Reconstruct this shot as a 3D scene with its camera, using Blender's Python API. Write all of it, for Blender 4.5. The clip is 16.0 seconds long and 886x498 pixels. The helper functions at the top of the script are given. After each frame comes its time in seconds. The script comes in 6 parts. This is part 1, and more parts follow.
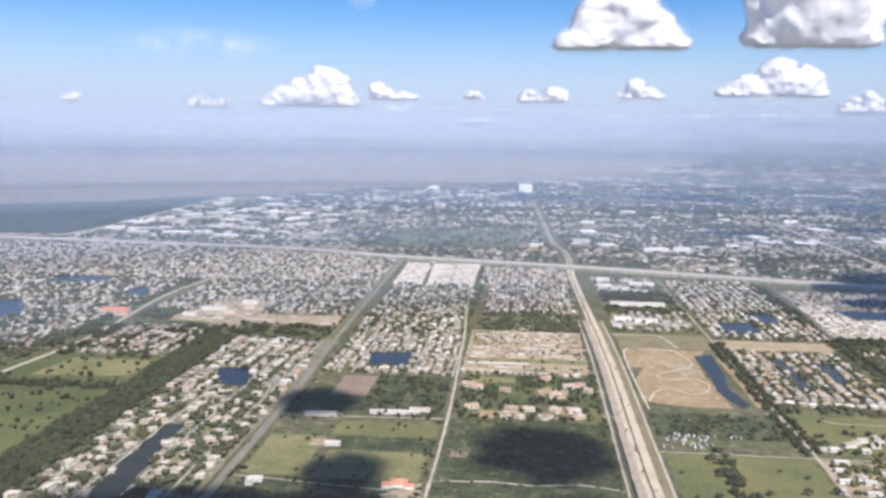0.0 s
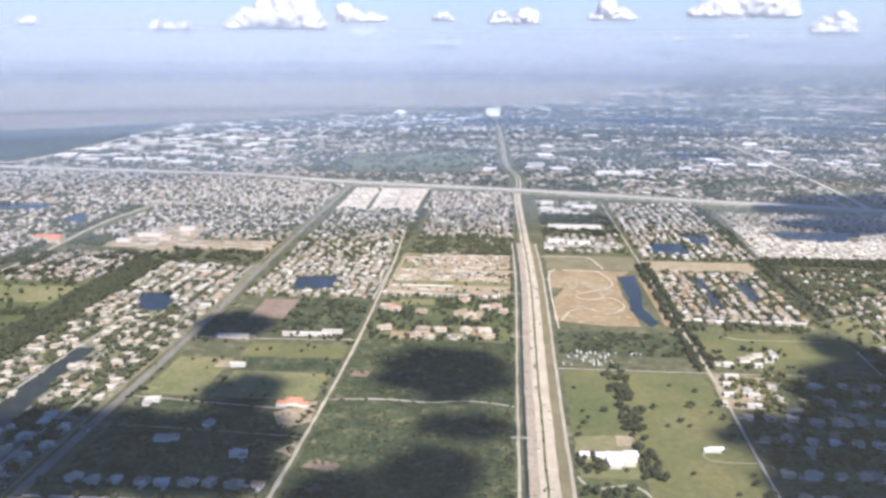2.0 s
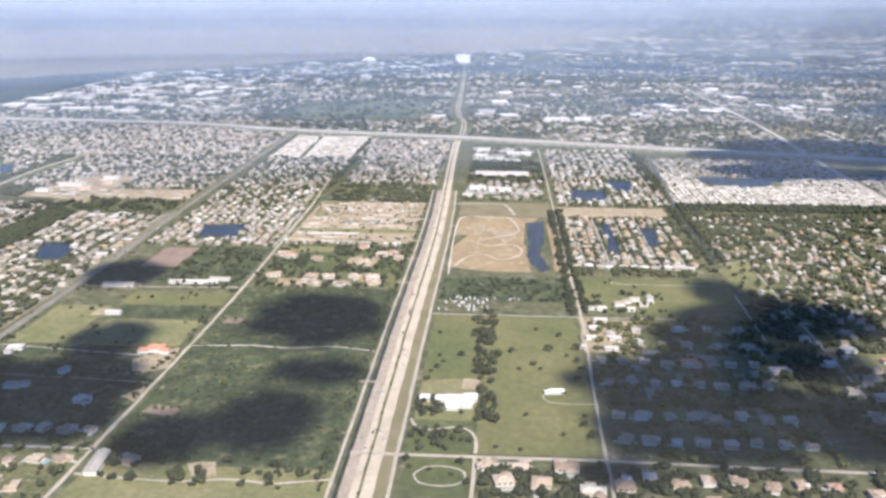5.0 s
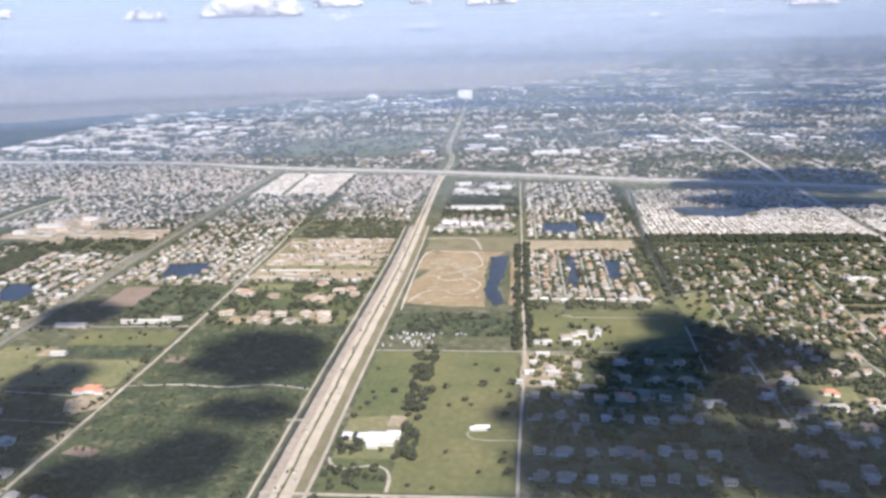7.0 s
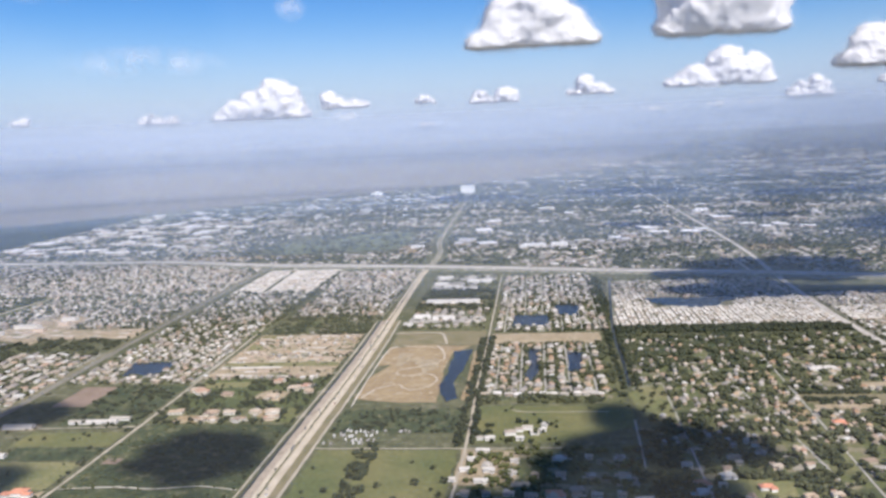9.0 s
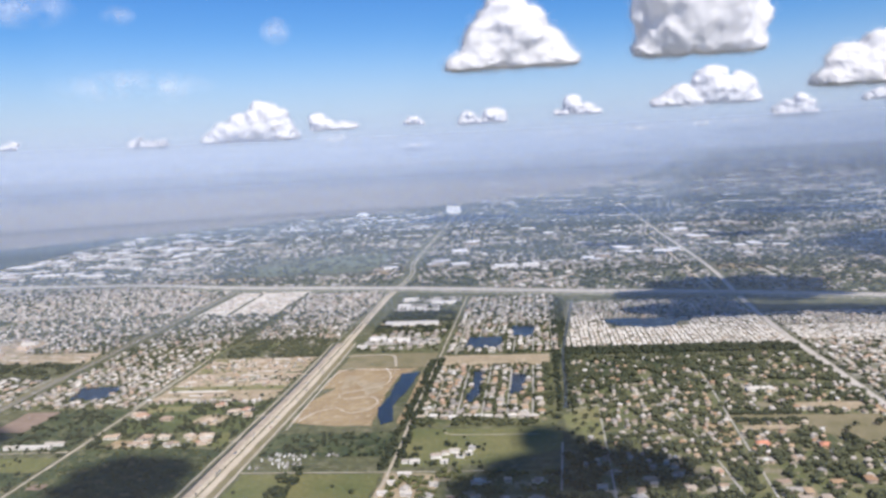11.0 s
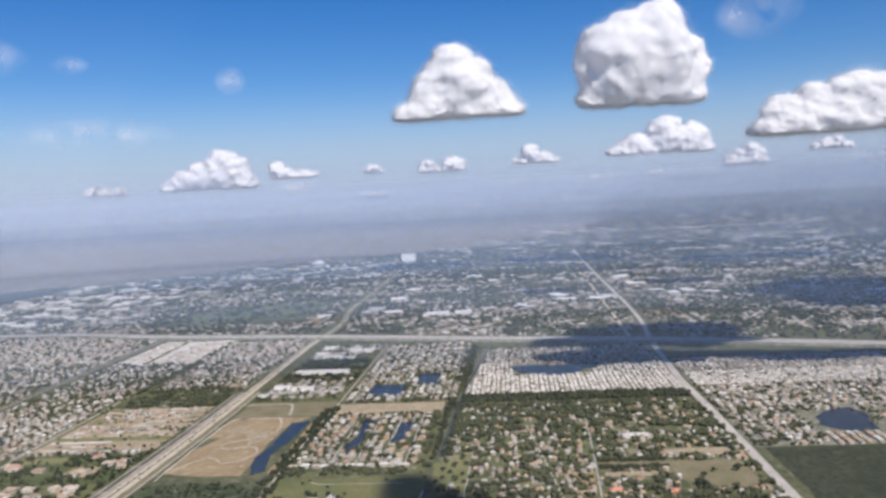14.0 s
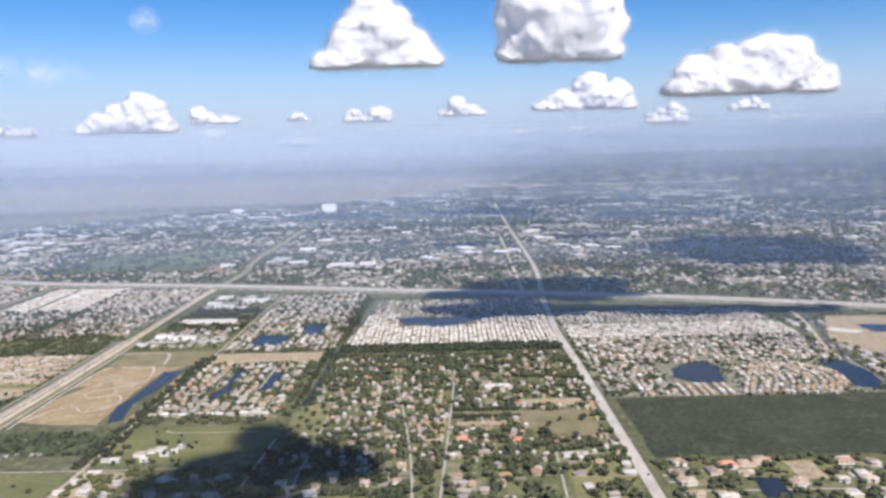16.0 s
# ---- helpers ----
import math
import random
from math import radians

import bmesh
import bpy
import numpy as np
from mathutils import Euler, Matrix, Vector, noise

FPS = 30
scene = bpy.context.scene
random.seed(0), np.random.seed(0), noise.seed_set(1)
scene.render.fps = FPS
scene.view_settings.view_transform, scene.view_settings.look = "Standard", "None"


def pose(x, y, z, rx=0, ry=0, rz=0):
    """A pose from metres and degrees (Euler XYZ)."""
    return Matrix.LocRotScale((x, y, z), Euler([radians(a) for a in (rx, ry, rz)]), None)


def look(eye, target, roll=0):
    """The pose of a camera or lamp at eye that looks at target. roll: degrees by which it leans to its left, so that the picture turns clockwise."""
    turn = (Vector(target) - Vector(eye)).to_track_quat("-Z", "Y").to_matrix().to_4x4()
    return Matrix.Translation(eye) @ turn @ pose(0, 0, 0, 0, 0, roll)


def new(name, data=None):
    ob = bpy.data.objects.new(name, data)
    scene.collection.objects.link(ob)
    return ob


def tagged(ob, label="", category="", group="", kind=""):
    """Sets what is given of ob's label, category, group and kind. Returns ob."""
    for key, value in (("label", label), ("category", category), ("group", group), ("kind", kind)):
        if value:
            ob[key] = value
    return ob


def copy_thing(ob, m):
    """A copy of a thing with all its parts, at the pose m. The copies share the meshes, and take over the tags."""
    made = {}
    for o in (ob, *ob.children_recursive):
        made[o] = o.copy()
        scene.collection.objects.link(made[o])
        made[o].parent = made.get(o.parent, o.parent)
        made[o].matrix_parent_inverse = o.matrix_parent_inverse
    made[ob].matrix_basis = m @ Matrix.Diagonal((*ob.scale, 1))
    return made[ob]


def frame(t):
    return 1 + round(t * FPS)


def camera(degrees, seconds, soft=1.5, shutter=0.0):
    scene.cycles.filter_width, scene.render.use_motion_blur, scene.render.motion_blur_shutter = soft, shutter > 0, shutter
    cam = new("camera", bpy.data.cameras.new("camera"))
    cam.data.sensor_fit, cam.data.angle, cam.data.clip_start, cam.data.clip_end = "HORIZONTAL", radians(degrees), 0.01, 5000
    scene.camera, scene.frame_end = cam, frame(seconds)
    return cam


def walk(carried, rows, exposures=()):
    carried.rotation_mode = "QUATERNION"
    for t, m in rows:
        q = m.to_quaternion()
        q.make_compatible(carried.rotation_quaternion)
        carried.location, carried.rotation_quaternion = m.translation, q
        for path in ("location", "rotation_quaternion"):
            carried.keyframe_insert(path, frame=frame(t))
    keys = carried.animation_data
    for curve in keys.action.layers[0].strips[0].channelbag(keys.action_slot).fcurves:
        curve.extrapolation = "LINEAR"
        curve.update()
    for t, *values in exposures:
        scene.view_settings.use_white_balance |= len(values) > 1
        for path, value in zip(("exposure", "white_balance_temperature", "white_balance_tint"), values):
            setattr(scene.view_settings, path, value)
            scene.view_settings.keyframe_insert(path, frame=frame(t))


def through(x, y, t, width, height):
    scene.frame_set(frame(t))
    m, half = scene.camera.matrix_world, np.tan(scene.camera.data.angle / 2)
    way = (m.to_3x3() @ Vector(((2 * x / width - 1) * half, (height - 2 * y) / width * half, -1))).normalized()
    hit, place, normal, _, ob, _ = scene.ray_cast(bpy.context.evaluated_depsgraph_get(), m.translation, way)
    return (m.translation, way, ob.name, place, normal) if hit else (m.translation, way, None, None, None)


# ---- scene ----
cam = camera(56.1, 16.0, soft=2.9)
PATH = [
    (0, (0.658, -0.441, 245.089), (0.455, 1.53, 244.818), 0.6),
    (0.5, (16.504, 1.504, 244.475), (16.315, 3.47, 244.16), 0.6),
    (1, (32.604, 2.324, 243.96), (32.43, 4.284, 243.604), 0.5),
    (1.5, (49.032, 3.091, 243.355), (48.866, 5.047, 242.97), 0.4),
    (2, (65.579, 2.772, 242.902), (65.422, 4.715, 242.457), 0.3),
    (2.5, (81.827, 4.428, 242.305), (81.678, 6.358, 241.799), 0.2),
    (3, (97.744, 5.405, 242.287), (97.599, 7.327, 241.752), 0.2),
    (3.5, (113.254, 5.682, 242.215), (113.116, 7.599, 241.662), 0.1),
    (4, (129.426, 6.946, 241.686), (129.289, 8.859, 241.12), 0.1),
    (6.5, (208.816, 13.833, 240.895), (208.657, 15.757, 240.37), -0.7),
    (7, (224.247, 16.121, 240.644), (224.062, 18.053, 240.161), -1.3),
    (7.5, (240.66, 17.729, 240.206), (240.463, 19.672, 239.778), -1.8),
    (8, (256.885, 18.244, 240.195), (256.674, 20.199, 239.829), -2.1),
    (8.5, (272.995, 19.531, 239.811), (272.773, 21.494, 239.498), -2.2),
    (9, (288.971, 21.131, 239.347), (288.743, 23.101, 239.087), -2.5),
    (11.5, (366.407, 22.754, 240.591), (366.183, 24.733, 240.409), -2.9),
    (12, (382.82, 22.718, 239.34), (382.606, 24.703, 239.211), -2.9),
    (12.5, (399.396, 22.14, 239.311), (399.2, 24.128, 239.221), -3.0),
    (13, (415.49, 23.432, 238.593), (415.289, 25.421, 238.533), -2.8),
    (13.5, (432.337, 23.909, 237.989), (432.152, 25.899, 237.912), -2.8),
    (14, (449.436, 23.988, 237.149), (449.269, 25.978, 237.047), -2.9),
    (14.5, (466.432, 22.644, 237.604), (466.31, 24.633, 237.439), -2.5),
    (15, (483.055, 23.732, 236.841), (482.957, 25.721, 236.657), -2.6),
    (15.5, (500.078, 22.588, 236.818), (500.012, 24.577, 236.623), -2.2),
    (16, (517.793, 22.051, 236.573), (517.775, 24.039, 236.349), -1.4),
]
EXPOSURES = [(0.0, 0.58), (1.5, 0.7), (3.5, 0.86), (6.5, 0.72), (8.0, 0.66), (8.5, 0.52), (9.0, 0.46), (11.5, 0.46), (12.5, 0.15), (13.0, 0.18), (14.0, 0.22), (14.5, 0.25), (15.0, 0.38), (16.0, 0.57)]
walk(cam, [(t, look(eye, target, roll)) for t, eye, target, roll in PATH], [(t, stops, 6400, 13) for t, stops in EXPOSURES])

# ---- sun, sky, exposure ----
SUN_EL, SUN_AZ = 48.0, 153.5            # azimuth clockwise from +y
SUN = Vector((math.cos(radians(SUN_EL)) * math.sin(radians(SUN_AZ)), math.cos(radians(SUN_EL)) * math.cos(radians(SUN_AZ)), math.sin(radians(SUN_EL))))
world = bpy.data.worlds.new("sky")
scene.world = world
world.use_nodes = True
wn = world.node_tree
sky = wn.nodes.new("ShaderNodeTexSky")
sky.sky_type, sky.sun_disc = "NISHITA", False
sky.sun_elevation, sky.sun_rotation = radians(SUN_EL), radians(SUN_AZ)
sky.altitude, sky.air_density, sky.dust_density, sky.ozone_density = 200.0, 1.0, 0.05, 4.0
deep = wn.nodes.new("ShaderNodeHueSaturation")
deep.inputs["Hue"].default_value = 0.512
deep.inputs["Saturation"].default_value = 1.4
wn.links.new(sky.outputs[0], deep.inputs["Color"])
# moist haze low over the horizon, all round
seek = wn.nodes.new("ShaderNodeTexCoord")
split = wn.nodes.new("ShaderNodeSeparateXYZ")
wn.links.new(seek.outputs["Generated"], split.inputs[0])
# unseen sky overhead is made less saturated, so that shade is less blue
zenith_sat = wn.nodes.new("ShaderNodeMapRange")
zenith_sat.interpolation_type = "SMOOTHSTEP"
for k, v in (("From Min", 0.3), ("From Max", 0.6), ("To Min", 1.4), ("To Max", 1.15)):
    zenith_sat.inputs[k].default_value = v
wn.links.new(split.outputs[2], zenith_sat.inputs["Value"])
wn.links.new(zenith_sat.outputs[0], deep.inputs["Saturation"])
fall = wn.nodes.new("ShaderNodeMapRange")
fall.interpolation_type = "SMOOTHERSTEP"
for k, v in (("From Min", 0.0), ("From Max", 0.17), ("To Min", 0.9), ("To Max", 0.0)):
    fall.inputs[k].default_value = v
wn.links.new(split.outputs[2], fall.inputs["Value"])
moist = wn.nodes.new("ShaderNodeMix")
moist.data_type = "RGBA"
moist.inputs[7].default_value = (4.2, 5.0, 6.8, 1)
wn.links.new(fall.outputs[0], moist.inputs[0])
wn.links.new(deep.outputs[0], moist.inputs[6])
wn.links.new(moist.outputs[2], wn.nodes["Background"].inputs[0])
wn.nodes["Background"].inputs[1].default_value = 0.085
lamp = bpy.data.lights.new("sun", "SUN")
lamp.energy, lamp.angle, lamp.color = 4.8, radians(0.9), (1.0, 0.94, 0.85)
sun = new("sun", lamp)
sun.rotation_mode = "QUATERNION"
sun.rotation_quaternion = SUN.to_track_quat("Z", "Y")

MID = (260.0, 15.0)                     # middle of the flight line
RNG = np.random.default_rng(7)


# ---- materials ----
def mat_new(name, rough=0.9, spec=0.2):
    m = bpy.data.materials.new(name)
    m.use_nodes = True
    b = m.node_tree.nodes["Principled BSDF"]
    b.inputs["Roughness"].default_value = rough
    b.inputs["Specular IOR Level"].default_value = spec
    return m, m.node_tree.nodes, m.node_tree.links, b


def noise_at(n, l, scale, detail=4.0, rough=0.6):
    """Noise over the world's metres; scale is the size of a blotch."""
    g = n.new("ShaderNodeNewGeometry")
    t = n.new("ShaderNodeTexNoise")
    t.inputs["Scale"].default_value, t.inputs["Detail"].default_value, t.inputs["Roughness"].default_value = 1.0 / scale, detail, rough
    l.new(g.outputs["Position"], t.inputs["Vector"])
    return t.outputs["Fac"]


def ramp(n, l, fac, stops, constant=False):
    r = n.new("ShaderNodeValToRGB")
    if constant:
        r.color_ramp.interpolation = "CONSTANT"
    e = r.color_ramp.elements
    while len(e) < len(stops):
        e.new(0.5)
    for el, (p, c) in zip(e, stops):
        el.position, el.color = p, (*c, 1)
    l.new(fac, r.inputs[0])
    return r.outputs[0]


def mix(n, l, fac, a, b, kind="MIX"):
    m = n.new("ShaderNodeMix")
    m.data_type, m.blend_type = "RGBA", kind
    for sock, v in ((m.inputs[0], fac), (m.inputs[6], a), (m.inputs[7], b)):
        if isinstance(v, (int, float)):
            sock.default_value = v
        elif isinstance(v, tuple):
            sock.default_value = (*v, 1)
        else:
            l.new(v, sock)
    return m.outputs[2]


def bump(n, l, b, fac, strength, dist):
    k = n.new("ShaderNodeBump")
    k.inputs["Strength"].default_value, k.inputs["Distance"].default_value = strength, dist
    l.new(fac, k.inputs["Height"])
    l.new(k.outputs[0], b.inputs["Normal"])


def land(name, c1, c2, c3, big=40.0, fine=4.0, patch=0.45, rough=0.95, grain=0.5, relief=0.6):
    """Ground cover: two tones in large blotches, a third in patches, all broken by fine grain."""
    m, n, l, b = mat_new(name, rough, 0.1)
    base = ramp(n, l, noise_at(n, l, big), [(0.35, c1), (0.65, c2)])
    spots = ramp(n, l, noise_at(n, l, big * 0.37, 5.0, 0.7), [(1 - patch - 0.06, (0, 0, 0)), (1 - patch + 0.06, (1, 1, 1))])
    col = mix(n, l, spots, base, c3)
    f = noise_at(n, l, fine, 3.0, 0.7)
    g = ramp(n, l, f, [(0.3, (1 - grain,) * 3), (0.7, (1 + grain * 0.6,) * 3)])
    l.new(mix(n, l, 1.0, col, g, "MULTIPLY"), b.inputs["Base Color"])
    bump(n, l, b, f, relief, fine * 0.3)
    return m


def varied(name, stops, rough=0.8, island=True, grime=0.25, size=1.5, constant=True, spec=0.25):
    """One tone a piece, picked at random for each island or object, with grime."""
    m, n, l, b = mat_new(name, rough, spec)
    if island:
        pick = n.new("ShaderNodeNewGeometry").outputs["Random Per Island"]
    else:
        pick = n.new("ShaderNodeObjectInfo").outputs["Random"]
    col = ramp(n, l, pick, stops, constant)
    g = ramp(n, l, noise_at(n, l, size, 4.0, 0.7), [(0.3, (1 - grime,) * 3), (0.7, (1.05,) * 3)])
    l.new(mix(n, l, 1.0, col, g, "MULTIPLY"), b.inputs["Base Color"])
    return m


def leaves(name, dark, light, island=True):
    m, n, l, b = mat_new(name, 0.85, 0.15)
    pick = n.new("ShaderNodeNewGeometry").outputs["Random Per Island"]
    col = ramp(n, l, pick, [(0.0, dark), (1.0, light)])
    g = ramp(n, l, noise_at(n, l, 1.2, 3.0, 0.7), [(0.35, (0.6,) * 3), (0.65, (1.25,) * 3)])
    far = ramp(n, l, noise_at(n, l, 60.0), [(0.3, (0.8, 0.85, 0.8)), (0.7, (1.15, 1.1, 1.0))])
    l.new(mix(n, l, 1.0, mix(n, l, 1.0, col, g, "MULTIPLY"), far, "MULTIPLY"), b.inputs["Base Color"])
    return m


GROUND = land("ground_mixed", (0.085, 0.095, 0.05), (0.125, 0.125, 0.07), (0.21, 0.19, 0.13), 60, 7, 0.4)
YARD = land("yard_grass", (0.10, 0.11, 0.05), (0.15, 0.15, 0.075), (0.28, 0.25, 0.19), 22, 3, 0.38)
YARD_PALE = land("yard_pale", (0.13, 0.14, 0.09), (0.20, 0.19, 0.14), (0.33, 0.31, 0.26), 18, 3, 0.45)
PASTURE = land("pasture_grass", (0.108, 0.126, 0.052), (0.185, 0.172, 0.076), (0.215, 0.19, 0.10), 75, 5, 0.3, grain=0.25)
MEADOW = land("meadow_dry", (0.155, 0.165, 0.072), (0.23, 0.21, 0.105), (0.30, 0.265, 0.165), 40, 4, 0.35, grain=0.3)
BRUSH = land("brush", (0.040, 0.056, 0.032), (0.084, 0.102, 0.050), (0.155, 0.15, 0.082), 34, 4, 0.42, grain=0.6, relief=1.0)
DIRT = land("bare_dirt", (0.26, 0.19, 0.11), (0.34, 0.26, 0.155), (0.42, 0.35, 0.245), 35, 5, 0.4, grain=0.2)
SAND = land("white_sand", (0.54, 0.49, 0.42), (0.63, 0.58, 0.51), (0.42, 0.35, 0.27), 22, 4, 0.35, grain=0.2)
SANDY = land("sandy_ground", (0.31, 0.245, 0.155), (0.41, 0.34, 0.24), (0.21, 0.18, 0.105), 16, 3, 0.4, grain=0.3)
CLAY = land("brown_soil", (0.22, 0.16, 0.12), (0.27, 0.20, 0.16), (0.31, 0.25, 0.20), 20, 3, 0.4, grain=0.2)
CROP = land("dark_crop", (0.042, 0.05, 0.032), (0.060, 0.067, 0.042), (0.082, 0.084, 0.052), 70, 5, 0.4)
GREENS = land("green_field", (0.075, 0.092, 0.042), (0.11, 0.125, 0.052), (0.16, 0.165, 0.08), 45, 5, 0.35, grain=0.3)
MARSH = land("marsh", (0.03, 0.045, 0.04), (0.05, 0.065, 0.05), (0.08, 0.09, 0.07), 120, 12, 0.3)
GOLF = land("golf_green", (0.12, 0.14, 0.085), (0.15, 0.165, 0.10), (0.08, 0.095, 0.055), 60, 6, 0.35)
CONCRETE = land("road_concrete", (0.44, 0.38, 0.29), (0.53, 0.46, 0.36), (0.37, 0.32, 0.25), 30, 3, 0.35, grain=0.15, relief=0.1)
ASPHALT = land("road_asphalt", (0.18, 0.168, 0.14), (0.23, 0.215, 0.18), (0.28, 0.26, 0.22), 30, 3, 0.35, grain=0.2, relief=0.1)
LANE = land("lane_pale", (0.37, 0.33, 0.26), (0.46, 0.41, 0.33), (0.28, 0.25, 0.19), 20, 2, 0.35, grain=0.2, relief=0.1)
MOTORWAY = land("motorway_concrete", (0.40, 0.37, 0.325), (0.49, 0.455, 0.41), (0.32, 0.295, 0.255), 40, 3, 0.35, grain=0.15, relief=0.1)
VERGE = land("verge_grass", (0.17, 0.155, 0.085), (0.235, 0.20, 0.125), (0.13, 0.13, 0.06), 25, 2, 0.35, grain=0.25)
BANK = land("bare_bank", (0.33, 0.275, 0.215), (0.40, 0.34, 0.27), (0.26, 0.215, 0.16), 18, 3, 0.4, grain=0.25)
PAVED = land("paved_lot", (0.34, 0.32, 0.29), (0.43, 0.41, 0.38), (0.25, 0.24, 0.22), 18, 3, 0.35, grain=0.2, relief=0.1)

m, n, l, b = mat_new("water", 0.25, 0.13)
l.new(ramp(n, l, noise_at(n, l, 25.0), [(0.35, (0.013, 0.020, 0.031)), (0.65, (0.019, 0.028, 0.042))]), b.inputs["Base Color"])
bump(n, l, b, noise_at(n, l, 1.5), 0.12, 0.15)
WATER = m
m, n, l, b = mat_new("canal_water", 0.3, 0.1)
l.new(ramp(n, l, noise_at(n, l, 9.0), [(0.35, (0.02, 0.024, 0.022)), (0.65, (0.04, 0.044, 0.034))]), b.inputs["Base Color"])
bump(n, l, b, noise_at(n, l, 1.5), 0.1, 0.1)
CANAL = m
m, n, l, b = mat_new("shallow_water", 0.8, 0.06)
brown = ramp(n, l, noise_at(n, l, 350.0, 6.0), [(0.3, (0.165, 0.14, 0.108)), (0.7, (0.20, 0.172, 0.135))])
# haze painted in: silt brown turns grey-blue with distance from the flight line
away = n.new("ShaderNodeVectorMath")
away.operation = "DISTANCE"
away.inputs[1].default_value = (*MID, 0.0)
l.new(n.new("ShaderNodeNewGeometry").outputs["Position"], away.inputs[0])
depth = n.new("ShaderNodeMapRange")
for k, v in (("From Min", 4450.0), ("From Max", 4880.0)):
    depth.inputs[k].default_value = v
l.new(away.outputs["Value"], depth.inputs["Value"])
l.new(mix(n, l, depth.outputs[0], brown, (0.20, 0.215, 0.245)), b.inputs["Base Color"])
bump(n, l, b, noise_at(n, l, 8.0), 0.1, 0.5)
SHALLOWS = m

WALL = varied("stucco_wall", [(0.0, (0.42, 0.37, 0.30)), (0.35, (0.50, 0.47, 0.42)), (0.7, (0.38, 0.31, 0.24))])
ROOF_CREAM = varied("roof_cream", [(0.0, (0.45, 0.40, 0.33)), (0.25, (0.53, 0.50, 0.45)), (0.45, (0.39, 0.33, 0.27)), (0.6, (0.57, 0.56, 0.52)), (0.75, (0.45, 0.32, 0.23)), (0.85, (0.28, 0.25, 0.23))])
ROOF_WHITE = varied("roof_white", [(0.0, (0.66, 0.62, 0.55)), (0.35, (0.55, 0.51, 0.44)), (0.55, (0.70, 0.67, 0.62)), (0.75, (0.43, 0.39, 0.33)), (0.9, (0.50, 0.42, 0.33))])
ROOF_TILE = varied("roof_tile", [(0.0, (0.39, 0.26, 0.155)), (0.2, (0.43, 0.315, 0.20)), (0.4, (0.45, 0.36, 0.255)), (0.6, (0.34, 0.215, 0.13)), (0.75, (0.45, 0.39, 0.30)), (0.9, (0.27, 0.22, 0.17))])
ROOF_GREY = varied("roof_grey", [(0.0, (0.27, 0.25, 0.23)), (0.3, (0.37, 0.34, 0.30)), (0.5, (0.42, 0.38, 0.33)), (0.7, (0.33, 0.25, 0.19)), (0.85, (0.52, 0.49, 0.44))])
ROOF_ONE = varied("roof_tiles_single", [(0.0, (0.40, 0.30, 0.215)), (0.16, (0.49, 0.41, 0.32)), (0.34, (0.34, 0.25, 0.18)), (0.46, (0.47, 0.38, 0.285)), (0.6, (0.44, 0.27, 0.19)), (0.68, (0.29, 0.225, 0.175)), (0.78, (0.46, 0.355, 0.255)), (0.88, (0.56, 0.51, 0.44))], island=False)
ROOF_PALE = varied("roof_pale_single", [(0.0, (0.48, 0.43, 0.36)), (0.25, (0.53, 0.47, 0.39)), (0.45, (0.40, 0.33, 0.25)), (0.62, (0.56, 0.51, 0.44)), (0.8, (0.36, 0.28, 0.21)), (0.9, (0.26, 0.23, 0.20))], island=False)
ROOF_FLAT = varied("flat_roof_membrane", [(0.0, (0.78, 0.78, 0.77)), (0.35, (0.82, 0.82, 0.82)), (0.6, (0.68, 0.68, 0.67)), (0.8, (0.51, 0.50, 0.49))], 0.7)
ROOF_RED = varied("roof_red_clay", [(0.0, (0.52, 0.22, 0.14)), (0.5, (0.60, 0.27, 0.17))])
LEAF = leaves("foliage", (0.024, 0.031, 0.019), (0.062, 0.069, 0.039))
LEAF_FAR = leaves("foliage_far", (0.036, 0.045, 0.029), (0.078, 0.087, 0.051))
LEAF_GARDEN = leaves("foliage_garden", (0.042, 0.050, 0.030), (0.104, 0.11, 0.060))
LEAF_LIGHT = leaves("foliage_light", (0.06, 0.07, 0.026), (0.125, 0.13, 0.055))
BARK = varied("bark", [(0.0, (0.10, 0.075, 0.055)), (0.5, (0.14, 0.11, 0.08))], island=False)


# ---- mesh helpers ----
def mesh_np(name, verts, faces, mats, index=None, smooth=False):
    """A mesh from arrays: verts (n, 3), faces (k, 3 or 4)."""
    faces = np.asarray(faces, np.int32)
    k, c = faces.shape
    me = bpy.data.meshes.new(name)
    me.vertices.add(len(verts))
    me.vertices.foreach_set("co", np.asarray(verts, np.float32).ravel())
    me.loops.add(k * c)
    me.loops.foreach_set("vertex_index", faces.ravel())
    me.polygons.add(k)
    me.polygons.foreach_set("loop_start", np.arange(0, k * c, c, dtype=np.int32))
    for mt in mats:
        me.materials.append(mt)
    if index is not None:
        me.polygons.foreach_set("material_index", np.asarray(index, np.int32))
    if smooth:
        me.polygons.foreach_set("use_smooth", np.ones(k, bool))
    me.update(calc_edges=True)
    me.validate()
    return me


